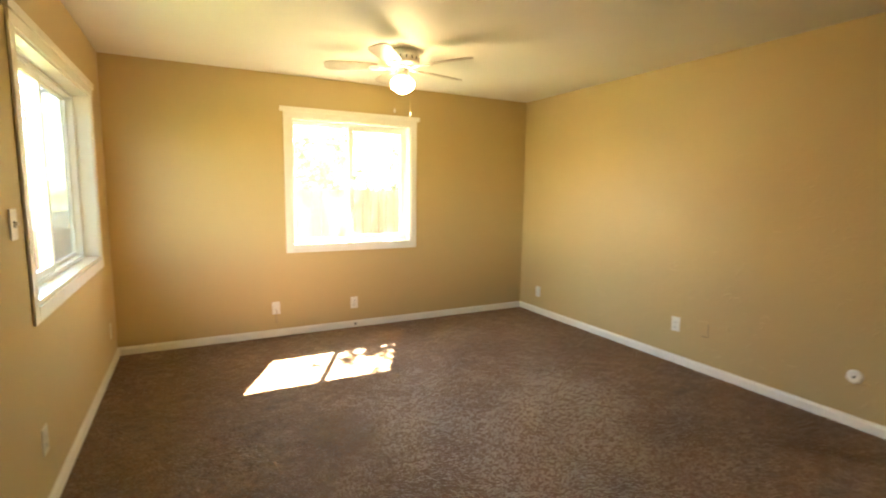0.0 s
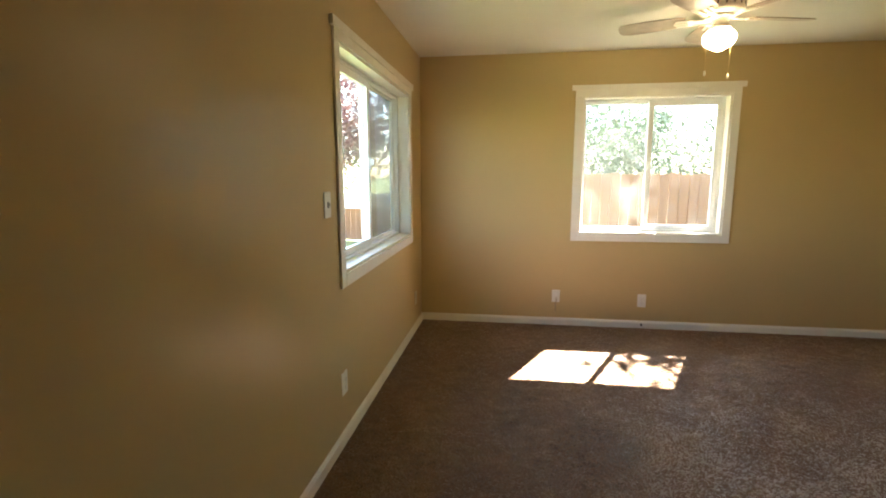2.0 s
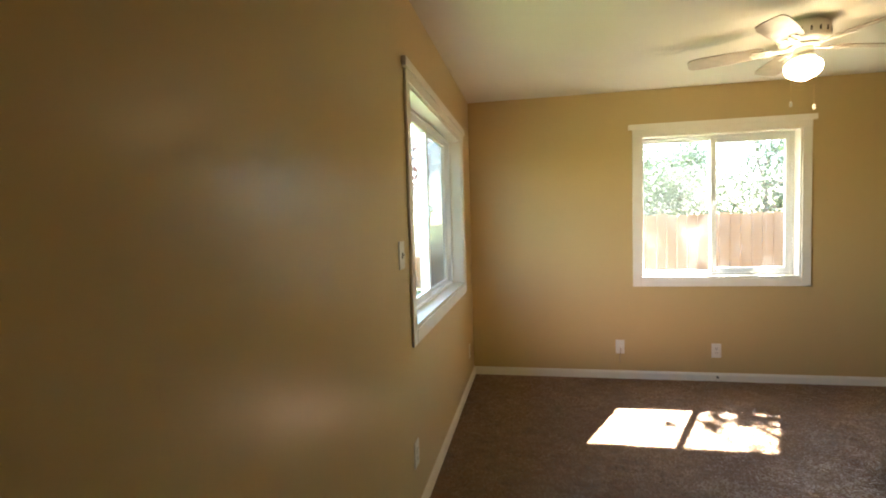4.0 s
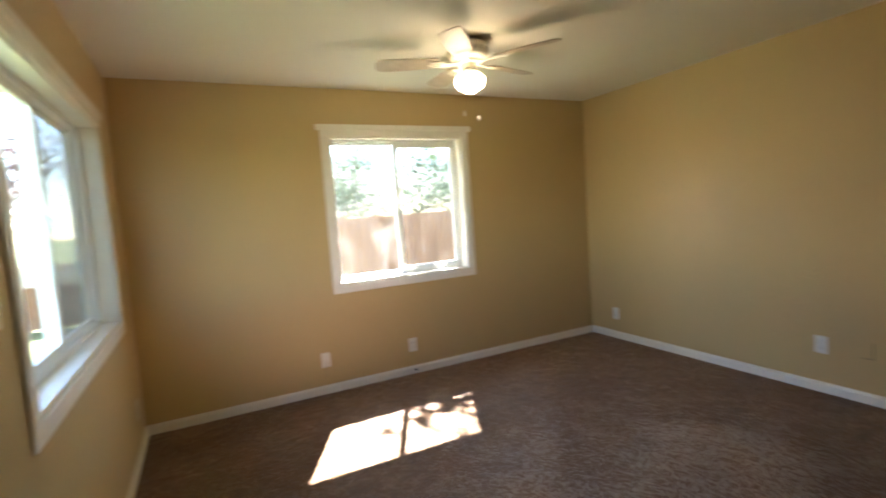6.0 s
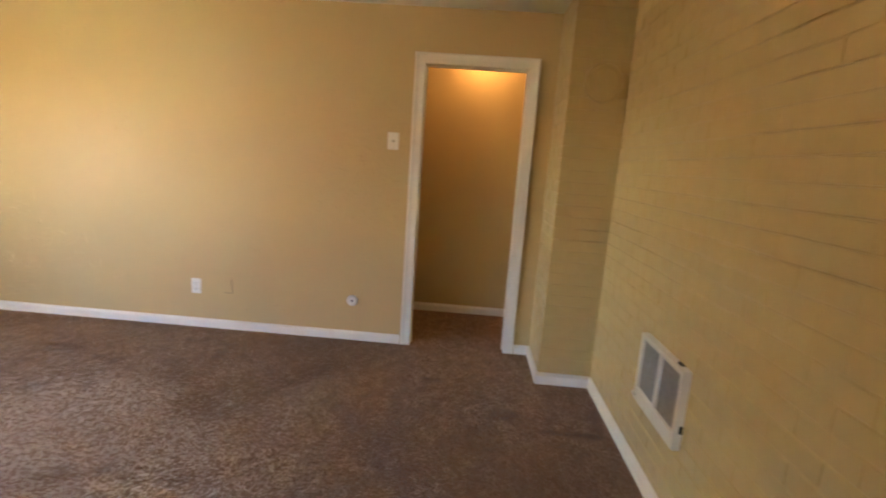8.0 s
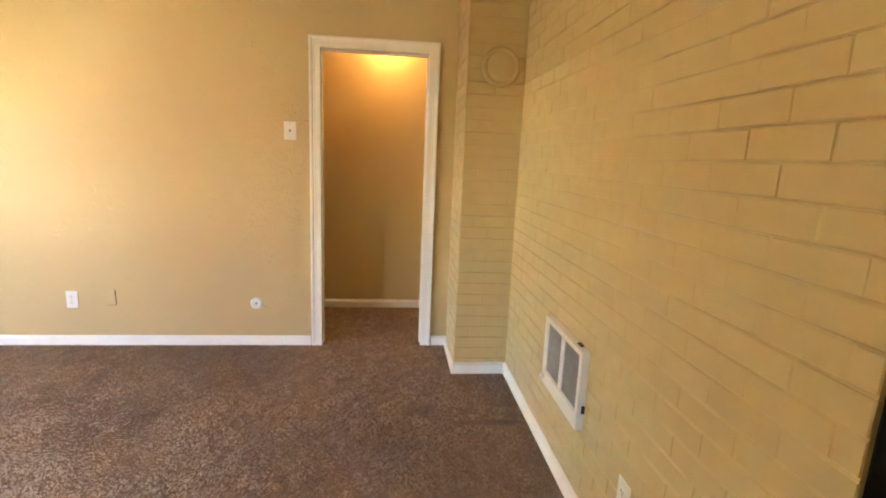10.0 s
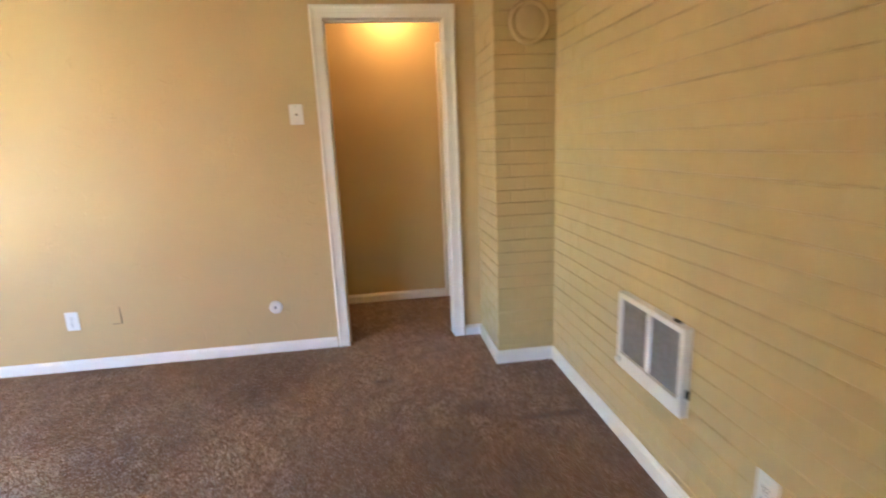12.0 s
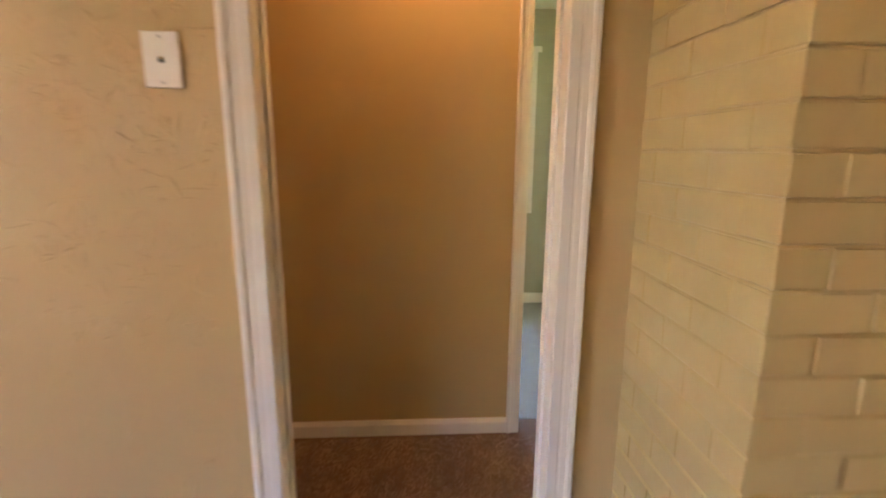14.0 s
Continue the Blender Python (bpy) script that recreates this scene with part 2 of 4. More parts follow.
def grass_material():
    k = Mat("lawn", (0.10, 0.16, 0.04), 0.9)
    n = k.noise(0.5, 5, world_space=True)
    f = k.noise(40, 5, 0.7, world_space=True)
    k.color(k.mix(k.ramp(f, [(0.3, 0.0), (0.7, 1.0)]), k.mix(n, (0.075, 0.11, 0.035), (0.15, 0.16, 0.075)), (0.12, 0.165, 0.06)))
    k.bump(f, 1.0, 0.03)
    return k.m


cedar = fence_material()
bark = bark_material()
lawn = grass_material()
leaf_green = leaf_material("green_leaves", (0.030, 0.046, 0.025), (0.062, 0.082, 0.046))
leaf_plum = leaf_material("plum_leaves", (0.050, 0.020, 0.024), (0.085, 0.042, 0.04))
fan_blade_mat = plain("whitewashed_blade", (0.48, 0.39, 0.29), 0.45, 0, 14, 0.2)
fan_globe_mat = emitter("glowing_globe", (1.0, 0.78, 0.48), FAN_LAMP_GLOW)
hall_globe_mat = emitter("glowing_dome", (1.0, 0.55, 0.19), HALL_LAMP_GLOW)
grille_grey = plain("heater_screen", (0.42, 0.40, 0.37), 0.45, 0.6, 60, 0.2)
white_board = gloss_paint("weathered_white_board", (0.75, 0.74, 0.70), 0.6)
roof_mat = plain("roof_soffit", (0.55, 0.5, 0.42), 0.7)
siding_mat = plain("outer_stucco", (0.5, 0.44, 0.34), 0.8)


# ---- mesh helpers ----
def put_box(bm, lo, hi, bevel=0.0):
    made = bmesh.ops.create_cube(bm, size=1.0)["verts"]
    for v in made:
        v.co = Vector([lo[i] + (v.co[i] + 0.5) * (hi[i] - lo[i]) for i in range(3)])
    if bevel:
        edges = list({e for v in made for e in v.link_edges})
        bmesh.ops.bevel(bm, geom=edges, offset=bevel, segments=2, affect="EDGES", profile=0.6)
    return bm


def box(lo, hi, bevel=0.0):
    return put_box(bmesh.new(), lo, hi, bevel)


def boxes(items, bevel=0.0):
    bm = bmesh.new()
    for lo, hi in items:
        put_box(bm, lo, hi, bevel)
    return bm


def lathe(profile, steps=32):
    """A surface of revolution round z from (radius, height) pairs."""
    bm = bmesh.new()
    rings = []
    for r, z in profile:
        if r < 1e-5:
            rings.append([bm.verts.new((0, 0, z))])
        else:
            rings.append([bm.verts.new((r * math.cos(a), r * math.sin(a), z)) for a in (2 * math.pi * i / steps for i in range(steps))])
    for a, b in zip(rings, rings[1:]):
        for i in range(steps):
            j = (i + 1) % steps
            if len(a) == 1 and len(b) > 1:
                bm.faces.new((a[0], b[i], b[j]))
            elif len(b) == 1 and len(a) > 1:
                bm.faces.new((a[i], a[j], b[0]))
            elif len(a) > 1:
                bm.faces.new((a[i], a[j], b[j], b[i]))
    bmesh.ops.recalc_face_normals(bm, faces=bm.faces)
    return bm


def swept(profile, stations):
    """A closed profile of (u, v) pairs carried along stations, each a function from (u, v) to a place; the ends are closed."""
    bm = bmesh.new()
    rings = [[bm.verts.new(place(u, v)) for u, v in profile] for place in stations]
    n = len(profile)
    for a, b in zip(rings, rings[1:]):
        for i in range(n):
            bm.faces.new((a[i], a[(i + 1) % n], b[(i + 1) % n], b[i]))
    bm.faces.new(rings[0])
    bm.faces.new(rings[-1])
    bmesh.ops.recalc_face_normals(bm, faces=bm.faces)
    return bm


def rod(points, radius, sides=8):
    """A round bar along a line of places."""
    bm = bmesh.new()
    pts = [Vector(p) for p in points]
    rings = []
    for i, p in enumerate(pts):
        d = (pts[min(i + 1, len(pts) - 1)] - pts[max(i - 1, 0)]).normalized()
        u = d.orthogonal().normalized()
        w = d.cross(u)
        r = radius[i] if isinstance(radius, (list, tuple)) else radius
        rings.append([bm.verts.new(p + r * (math.cos(a) * u + math.sin(a) * w)) for a in (2 * math.pi * k / sides for k in range(sides))])
    for a, b in zip(rings, rings[1:]):
        best = min(range(sides), key=lambda s: (a[0].co - b[s].co).length)
        for i in range(sides):
            bm.faces.new((a[i], a[(i + 1) % sides], b[(i + 1 + best) % sides], b[(i + best) % sides]))
    bm.faces.new(rings[0])
    bm.faces.new(rings[-1])
    bmesh.ops.recalc_face_normals(bm, faces=bm.faces)
    return bm


def to_mesh(name, bm, material, smooth=False):
    me = bpy.data.meshes.new(name)
    bm.to_mesh(me)
    bm.free()
    me.materials.append(material)
    if smooth:
        for p in me.polygons:
            p.use_smooth = True
    return me


def part(name, bm, material, parent, label="", smooth=False):
    ob = new(name, to_mesh(name, bm, material, smooth))
    ob.parent = parent
    return tagged(ob, label)


def solid(name, bm, material, label, category, kind="", group="", smooth=False):
    return tagged(new(name, to_mesh(name, bm, material, smooth)), label, category, group, kind)


def thing(name, place, label, category, group="", kind="", turn=0.0):
    ob = new(name)
    ob.empty_display_size = 0.1
    ob.matrix_world = pose(*place, 0, 0, turn)
    return tagged(ob, label, category, group, kind)


# ---- the plan ----
ROOM_X, ROOM_S, CEIL = 4.01, -4.928, 2.366
WALL_T = 0.16
PIER_X, PIER_Y = 3.54, -4.593
DOOR_N, DOOR_S, DOOR_H = -3.708, -4.403, 2.004
HALL_X = 4.893
W2 = (1.405, 2.575, 0.84, 2.0)
W1 = (-2.057, -0.490, 0.864, 1.970)


# ---- large structure ----
def slab_with_hole(axis, plane0, plane1, a0, a1, z0, z1, hole=None):
    """Boxes of a wall between two planes of x or y, from a0 to a1 along it, with one opening (b0, b1, c0, c1)."""
    def cell(p, q, r, s):
        lo, hi = [0, 0, r], [0, 0, s]
        lo[axis], hi[axis] = plane0, plane1
        lo[1 - axis], hi[1 - axis] = p, q
        return tuple(lo), tuple(hi)
    if not hole:
        return boxes([cell(a0, a1, z0, z1)])
    b0, b1, c0, c1 = hole
    items = [cell(a0, b0, z0, z1), cell(b1, a1, z0, z1), cell(b0, b1, c1, z1)]
    if c0 > z0:
        items.append(cell(b0, b1, z0, c0))
    return boxes(items)


solid("floor", box((-0.02, ROOM_S - 0.02, -0.05), (4.99, 0.02, 0.0)), carpet_brown, "worn brown cut-pile carpet with darker stains", "floor", "structure")
solid("ceiling", box((-0.1, ROOM_S - 0.3, CEIL), (ROOM_X + 0.05, 0.1, CEIL + 0.02)), ceiling_paint, "off-white painted textured ceiling", "ceiling", "structure")
solid("wall_north", slab_with_hole(1, 0.0, WALL_T, -WALL_T, ROOM_X + 0.11, -0.5, CEIL + 0.02, W2), paint_north, "tan painted wall with a sliding window", "wall", "structure")
solid("wall_north_rear", box((ROOM_X + 0.11, 0.0, -0.5), (6.95, WALL_T, CEIL + 0.02)), siding_mat, "stucco outer wall", "wall", "structure")
solid("wall_west", slab_with_hole(0, -WALL_T, 0.0, -6.6, 0.0, -0.5, CEIL + 0.02, W1), paint_smooth, "tan satin painted wall with a wide sliding window", "wall", "structure")
solid("wall_east", slab_with_hole(0, ROOM_X, ROOM_X + 0.11, -6.6, 0.0, 0.0, CEIL, (DOOR_S - 0.018, DOOR_N + 0.018, 0.0, DOOR_H + 0.018)), paint_east, "tan painted wall with skip-trowel plaster texture", "wall", "structure")
ALCOVE = (0.22, 1.306, 2.03)
wall_south = solid("wall_south", boxes([
    ((0.0, ROOM_S - 0.2, 0.0), (ALCOVE[0], ROOM_S - 0.020, CEIL)),
    ((ALCOVE[0], ROOM_S - 0.2, ALCOVE[2]), (ALCOVE[1] + 0.004, ROOM_S - 0.020, CEIL)),
    ((ALCOVE[1] + 0.004, ROOM_S - 0.2, 0.0), (ROOM_X, ROOM_S - 0.020, CEIL))]), paint_brick, "tan painted brick wall beside a black recess", "wall", "structure")
# every face of the recess is near-black
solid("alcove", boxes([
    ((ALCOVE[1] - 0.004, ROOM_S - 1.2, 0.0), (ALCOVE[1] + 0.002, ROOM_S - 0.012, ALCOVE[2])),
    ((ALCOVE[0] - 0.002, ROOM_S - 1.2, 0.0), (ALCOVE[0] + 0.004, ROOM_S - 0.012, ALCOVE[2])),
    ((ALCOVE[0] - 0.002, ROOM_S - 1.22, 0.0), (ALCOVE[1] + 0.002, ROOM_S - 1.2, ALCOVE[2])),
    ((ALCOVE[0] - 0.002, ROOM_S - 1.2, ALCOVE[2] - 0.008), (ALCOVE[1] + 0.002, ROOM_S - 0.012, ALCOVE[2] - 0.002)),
    ((ALCOVE[0], ROOM_S - 1.2, -0.02), (ALCOVE[1], ROOM_S - 0.02, 0.004))]), matte_black, "matte black lining of a recess in the brick wall", "recess", "structure")

# hall and the room behind it
solid("wall_hall", slab_with_hole(0, HALL_X, HALL_X + 0.11, -6.6, 0.0, 0.0, CEIL, (-5.26, -4.527, 0.0, 1.99)), paint_hall, "tan painted hallway wall", "wall", "structure")
solid("wall_hall_north", box((ROOM_X + 0.11, -2.6, 0.0), (HALL_X, -2.5, CEIL)), paint_hall, "tan painted hallway end wall", "wall", "structure")
solid("wall_hall_south", box((ROOM_X + 0.11, -5.9, 0.0), (HALL_X, -5.8, CEIL)), paint_hall, "tan painted hallway end wall", "wall", "structure")
solid("ceiling_hall", box((ROOM_X + 0.05, -6.6, CEIL), (5.0, 0.1, CEIL + 0.02)), ceiling_paint, "off-white hallway ceiling", "ceiling", "structure")
solid("floor_hall", box((ROOM_X + 0.05, -6.6, -0.05), (4.99, ROOM_S - 0.02, 0.0)), carpet_brown, "brown hallway carpet", "floor", "structure")
solid("floor_bedroom", box((4.99, -6.6, -0.05), (6.95, 0.1, 0.004)), carpet_grey, "pale grey-green bedroom carpet", "floor", "structure")
solid("ceiling_bedroom", box((5.0, -6.6, CEIL), (6.95, 0.1, CEIL + 0.02)), ceiling_paint, "white bedroom ceiling", "ceiling", "structure")
solid("wall_bedroom_east", slab_with_hole(0, 6.82, 6.95, -6.6, 0.0, 0.0, CEIL, (-4.95, -3.65, 0.85, 2.0)), olive_paint, "olive painted bedroom wall", "wall", "structure")
solid("wall_bedroom_south", slab_with_hole(1, -6.6, -6.5, 4.99, 6.82, 0.0, CEIL), olive_paint, "olive painted bedroom wall", "wall", "structure")
solid("wall_bedroom_north", box((4.99, -2.6, 0.0), (6.82, -2.5, CEIL)), olive_paint, "olive painted bedroom wall", "wall", "structure")
solid("wall_outer_south", slab_with_hole(1, -6.75, -6.6, -WALL_T, 6.95, -0.5, CEIL), siding_mat, "stucco outer wall", "wall", "structure")
solid("roof", box((-0.7, -7.2, CEIL + 0.024), (7.6, 0.645, CEIL + 0.15)), roof_mat, "flat roof with overhanging eaves", "roof", "structure")


def board_profile(height, thick):
    """A baseboard's section: out from the wall, up."""
    return [(0, 0), (thick, 0), (thick, height * 0.72), (thick * 0.86, height * 0.80), (thick * 0.62, height * 0.86), (thick * 0.5, height * 0.95), (thick * 0.25, height), (0, height)]


def baseboard(a, b, out, height=0.068, thick=0.014, label="white painted wooden baseboard"):
    a, b, out = Vector((*a, 0)), Vector((*b, 0)), Vector((*out, 0))
    st = [lambda u, v, p=p: p + out * u + Vector((0, 0, v)) for p in (a, b)]
    return solid("baseboard", swept(board_profile(height, thick), st), trim_white, label, "baseboard", "structure")


baseboard((0.0, -0.001), (ROOM_X - 0.001, -0.001), (0, -1))
baseboard((0.001, ROOM_S), (0.001, -0.015), (1, 0))
baseboard((ROOM_X - 0.001, -0.015), (ROOM_X - 0.001, DOOR_N + 0.079), (-1, 0))
baseboard((ROOM_X - 0.001, DOOR_S - 0.079), (ROOM_X - 0.001, PIER_Y + 0.002), (-1, 0))
baseboard((ROOM_X - 0.015, PIER_Y + 0.002), (PIER_X - 0.016, PIER_Y + 0.002), (0, 1), 0.076)
baseboard((PIER_X - 0.002, PIER_Y + 0.002), (PIER_X - 0.002, ROOM_S + 0.016), (-1, 0), 0.076)
baseboard((PIER_X - 0.002, ROOM_S + 0.002), (1.324, ROOM_S + 0.002), (0, 1), 0.076)
baseboard((HALL_X - 0.001, -2.6), (HALL_X - 0.001, -4.472), (-1, 0), 0.072)
baseboard((6.819, -6.5), (6.819, -2.6), (-1, 0), 0.09)


# ---- door casings ----
CASING = [(0, 0), (0, 0.013), (0.004, 0.0152), (0.028, 0.0152), (0.032, 0.0145), (0.037, 0.0145), (0.041, 0.0152), (0.055, 0.0156),
          (0.059, 0.0182), (0.065, 0.0198), (0.075, 0.0198), (0.080, 0.0172), (0.080, 0.0)]


def casing(name, x, out, north, south, head, label, width=0.072):
    """Moulded casing round a doorway in a wall of constant x, mitred at the head."""
    s = width / 0.080
    at = [lambda u, v: Vector((x + out * v, north + u * s, 0.0)), lambda u, v: Vector((x + out * v, north + u * s, head + u * s)),
          lambda u, v: Vector((x + out * v, south - u * s, head + u * s)), lambda u, v: Vector((x + out * v, south - u * s, 0.0))]
    return solid(name, swept(CASING, at), trim_white, label, "door frame", "structure")


casing("door_1", ROOM_X - 0.001, -1, DOOR_N, DOOR_S, DOOR_H, "white moulded door casing round an open doorway")
J0, J1 = ROOM_X - 0.002, ROOM_X + 0.112
solid("door_jamb", boxes([((J0, DOOR_N + 0.002, 0), (J1, DOOR_N + 0.018, DOOR_H + 0.018)), ((J0, DOOR_S - 0.018, 0), (J1, DOOR_S - 0.002, DOOR_H + 0.018)),
                          ((J0, DOOR_S - 0.002, DOOR_H + 0.002), (J1, DOOR_N + 0.002, DOOR_H + 0.018)),
                          ((ROOM_X + 0.05, DOOR_N - 0.006, 0), (ROOM_X + 0.085, DOOR_N + 0.002, DOOR_H - 0.006)), ((ROOM_X + 0.05, DOOR_S - 0.002, 0), (ROOM_X + 0.085, DOOR_S + 0.006, DOOR_H - 0.006)),
                          ((ROOM_X + 0.05, DOOR_S - 0.002, DOOR_H - 0.006), (ROOM_X + 0.085, DOOR_N + 0.002, DOOR_H + 0.002))], 0.001), trim_white, "white painted door jamb with a thin stop", "door frame", "structure")
casing("door_2", HALL_X - 0.001, -1, -4.527, -5.26, 1.985, "white moulded casing of the bedroom doorway", 0.055)
solid("door_jamb_bedroom", boxes([((HALL_X - 0.003, -4.531, 0), (HALL_X + 0.113, -4.525, 1.99)), ((HALL_X - 0.003, -5.262, 0), (HALL_X + 0.113, -5.254, 1.99)),
                                  ((HALL_X - 0.003, -5.254, 1.98), (HALL_X + 0.113, -4.531, 1.992))]), trim_white, "white painted bedroom door jamb", "door frame", "structure")


# ---- windows ----
def slider(name, local, width, height, label, handle_side, screen):
    """A two-pane sliding window with casing, in its own frame: x along the wall, y out of the room, z up from the opening's lower corner."""
    win = new(name)
    win.matrix_world = local
    tagged(win, label, "window", "", "structure")
    w, h, d = width, height, WALL_T
    cw = 0.066
    # flat casing boards; the head carries a thin cap that overhangs
    part("casing_board", box((-cw, -0.012, -cw), (-0.001, -0.001, h), 0.002), trim_white, win)
    part("casing_board", box((w + 0.001, -0.012, -cw), (w + cw, -0.001, h), 0.002), trim_white, win)
    part("casing_board", box((-0.0005, -0.013, -cw), (w + 0.0005, -0.001, -0.001), 0.002), trim_white, win)
    part("casing_board", box((-cw, -0.014, h + 0.0005), (w + cw, -0.001, h + 0.076), 0.002), trim_white, win)
    part("cap", box((-cw - 0.03, -0.022, h + 0.05), (w + cw + 0.03, -0.001, h + 0.092), 0.003), trim_white, win)
    # reveal boards
    part("reveal", boxes([((0, -0.001, 0), (0.012, d - 0.06, h)), ((w - 0.012, -0.001, 0), (w, d - 0.06, h)), ((0.012, -0.001, h - 0.012), (w - 0.012, d - 0.06, h))]), trim_white, win)
    part("window_sill", box((0.012, -0.0015, 0.0), (w - 0.012, d - 0.06, 0.014), 0.002), trim_white, win)
    # vinyl frame and sashes
    f0, f1, fw = d - 0.075, d - 0.005, 0.020
    frame_items = [((0.012, f0, 0.014), (0.012 + fw, f1, h - 0.012)), ((w - 0.012 - fw, f0, 0.014), (w - 0.012, f1, h - 0.012)),
                   ((0.012 + fw, f0, 0.014), (w - 0.012 - fw, f1, 0.014 + fw)), ((0.012 + fw, f0, h - 0.012 - fw), (w - 0.012 - fw, f1, h - 0.012))]
    part("window_frame", boxes(frame_items, 0.003), vinyl_white, win)
    x0, x1, z0, z1 = 0.012 + fw, w - 0.012 - fw, 0.014 + fw, h - 0.012 - fw
    xm = (x0 + x1) / 2
    for k, (a, b, y) in enumerate(((x0 - 0.004, xm + 0.016, f0 + 0.036), (xm - 0.030, x1 + 0.004, f0 + 0.006))):
        if handle_side == 0:
            y = f0 + 0.006 if k == 0 else f0 + 0.036
        fixed = k != handle_side
        sw = 0.018 if fixed else 0.042
        sash = part("sash", boxes([((a, y, z0 - 0.004), (a + sw, y + 0.026, z1 + 0.004)), ((b - sw, y, z0 - 0.004), (b, y + 0.026, z1 + 0.004)),
                                   ((a + sw, y, z0 - 0.004), (b - sw, y + 0.026, z0 + sw)), ((a + sw, y, z1 - sw), (b - sw, y + 0.026, z1 + 0.004))], 0.003), vinyl_white, win)
        pane = part("pane", box((a + sw - 0.004, y + 0.011, z0 + sw - 0.004), (b - sw + 0.004, y + 0.015, z1 - sw + 0.004)), glass, sash, "clear glass pane")
        pane.visible_shadow = False
    if screen:
        part("insect_screen", box((xm, f1 - 0.006, z0), (x1, f1 - 0.004, z1)), screen_mesh, win, "grey insect screen")
    hx = xm - 0.004
    latch = part("latch", box((hx - 0.011, f0 - 0.008, h * 0.47), (hx + 0.011, f0 + 0.008, h * 0.47 + 0.075), 0.004), vinyl_white, win, "small white sash latch")
    part("lever", box((hx - 0.005, f0 - 0.024, h * 0.47 + 0.03), (hx + 0.005, f0 - 0.007, h * 0.47 + 0.066), 0.003), vinyl_white, latch)
    return win


slider("window_2", pose(W2[0], 0, W2[2]), W2[1] - W2[0], W2[3] - W2[2], "white vinyl sliding window with white painted casing", 1, False)
slider("window_1", pose(0, W1[0], W1[2], 0, 0, 90), W1[1] - W1[0], W1[3] - W1[2], "wide white vinyl sliding window with deep white sill", 0, True)
slider("window_3", pose(6.82, -3.65, 0.85, 0, 0, -90), 1.3, 1.15, "white bedroom sliding window", 1, False)


# ---- plaster ridges left by the trowel on the east wall ----
def trowel_ridges():
    r = random.Random(77)
    verts, faces = [], []
    for _ in range(380):
        near_door = r.random() < 0.32
        cy, cz = (r.gauss(-3.34, 0.17), r.gauss(1.26, 0.30)) if near_door else (r.uniform(-3.6, -0.4), r.uniform(0.12, 2.2))
        lie, spread = r.gauss(-0.9, 0.6), r.uniform(0.012, 0.045)
        for _ in range(r.randint(2, 6) if near_door else r.randint(1, 5)):
            y, z = cy + r.gauss(0, spread), cz + r.gauss(0, spread)
            if not 0.10 < z < 2.30 or y > -0.1 or y < DOOR_N + 0.095:
                continue
            a, bend = lie + r.gauss(0, 0.45), r.uniform(-0.16, 0.16)
            n, step = r.randint(3, 7), r.uniform(0.006, 0.016)
            high, wide = r.uniform(0.0016, 0.0054), r.uniform(0.0030, 0.0085)
            first = len(verts)
            for i in range(n):
                f = math.sin(math.pi * (i + 0.15) / (n - 0.7))
                w, h = wide * (0.3 + 0.7 * f), high * f
                py, pz = -math.sin(a), math.cos(a)
                verts += [(ROOM_X + 0.0002, y - py * w, z - pz * w), (ROOM_X - h, y + py * w * 0.3, z + pz * w * 0.3), (ROOM_X + 0.0002, y + py * w, z + pz * w)]
                y, z = y + math.cos(a) * step, z + math.sin(a) * step
                a += bend + r.uniform(-0.3, 0.3)
            for i in range(n - 1):
                k = first + 3 * i
                faces += [(k, k + 1, k + 4, k + 3), (k + 1, k + 2, k + 5, k + 4)]
    me = bpy.data.meshes.new("plaster_ridges")
    me.from_pydata(verts, [], faces)
    me.materials.append(paint_east)
    for p in me.polygons:
        p.use_smooth = True
    tagged(new("plaster_ridges", me), "small flaky plaster ridges under the tan wall paint", "plaster texture", "", "stuff")


trowel_ridges()


# ---- electrical plates ----
def plate_mesh(w, h, t=0.006):
    return box((-w / 2, -t, -h / 2), (w / 2, 0, h / 2), 0.0025)


def wall_pose(wall, a, z):
    """A plate's pose on a wall: its local -y looks into the room."""
    e = 0.0005
    return {"N": pose(a, -e, z), "W": pose(e, a, z, 0, 0, 90), "E": pose(ROOM_X - e, a, z, 0, 0, -90), "S": pose(a, ROOM_S + 0.001, z, 0, 0, 180)}[wall]


def outlet(wall, a, z, label="white duplex outlet in a white wall plate"):
    o = new("outlet")
    o.matrix_world = wall_pose(wall, a, z)
    tagged(o, label, "outlet", "wall outlets")
    part("plate", plate_mesh(0.072, 0.115), plate_white, o)
    for s in (-1, 1):
        face = part("receptacle", box((-0.017, -0.0085, s * 0.0195 - 0.014), (0.017, -0.0055, s * 0.0195 + 0.014), 0.0012), plate_white, o)
        for q, hgt in ((-0.0065, 0.009), (0.0065, 0.007)):
            part("slot", box((q - 0.0014, -0.0092, s * 0.0195 - hgt / 2 + 0.003), (q + 0.0014, -0.0084, s * 0.0195 + hgt / 2 + 0.003)), slot_dark, face)
        part("slot", box((-0.003, -0.0092, s * 0.0195 - 0.0105), (0.003, -0.0084, s * 0.0195 - 0.006)), slot_dark, face)
    part("screw", box((-0.0025, -0.0075, -0.0025), (0.0025, -0.0055, 0.0025)), steel, o)
    return o


outlet("N", 1.972, 0.250)
outlet("W", -2.117, 0.312)
outlet("W", -0.30, 0.285)
outlet("E", -0.33, 0.245)
outlet("E", -2.075, 0.318)
outlet("S", 1.963, 0.325)


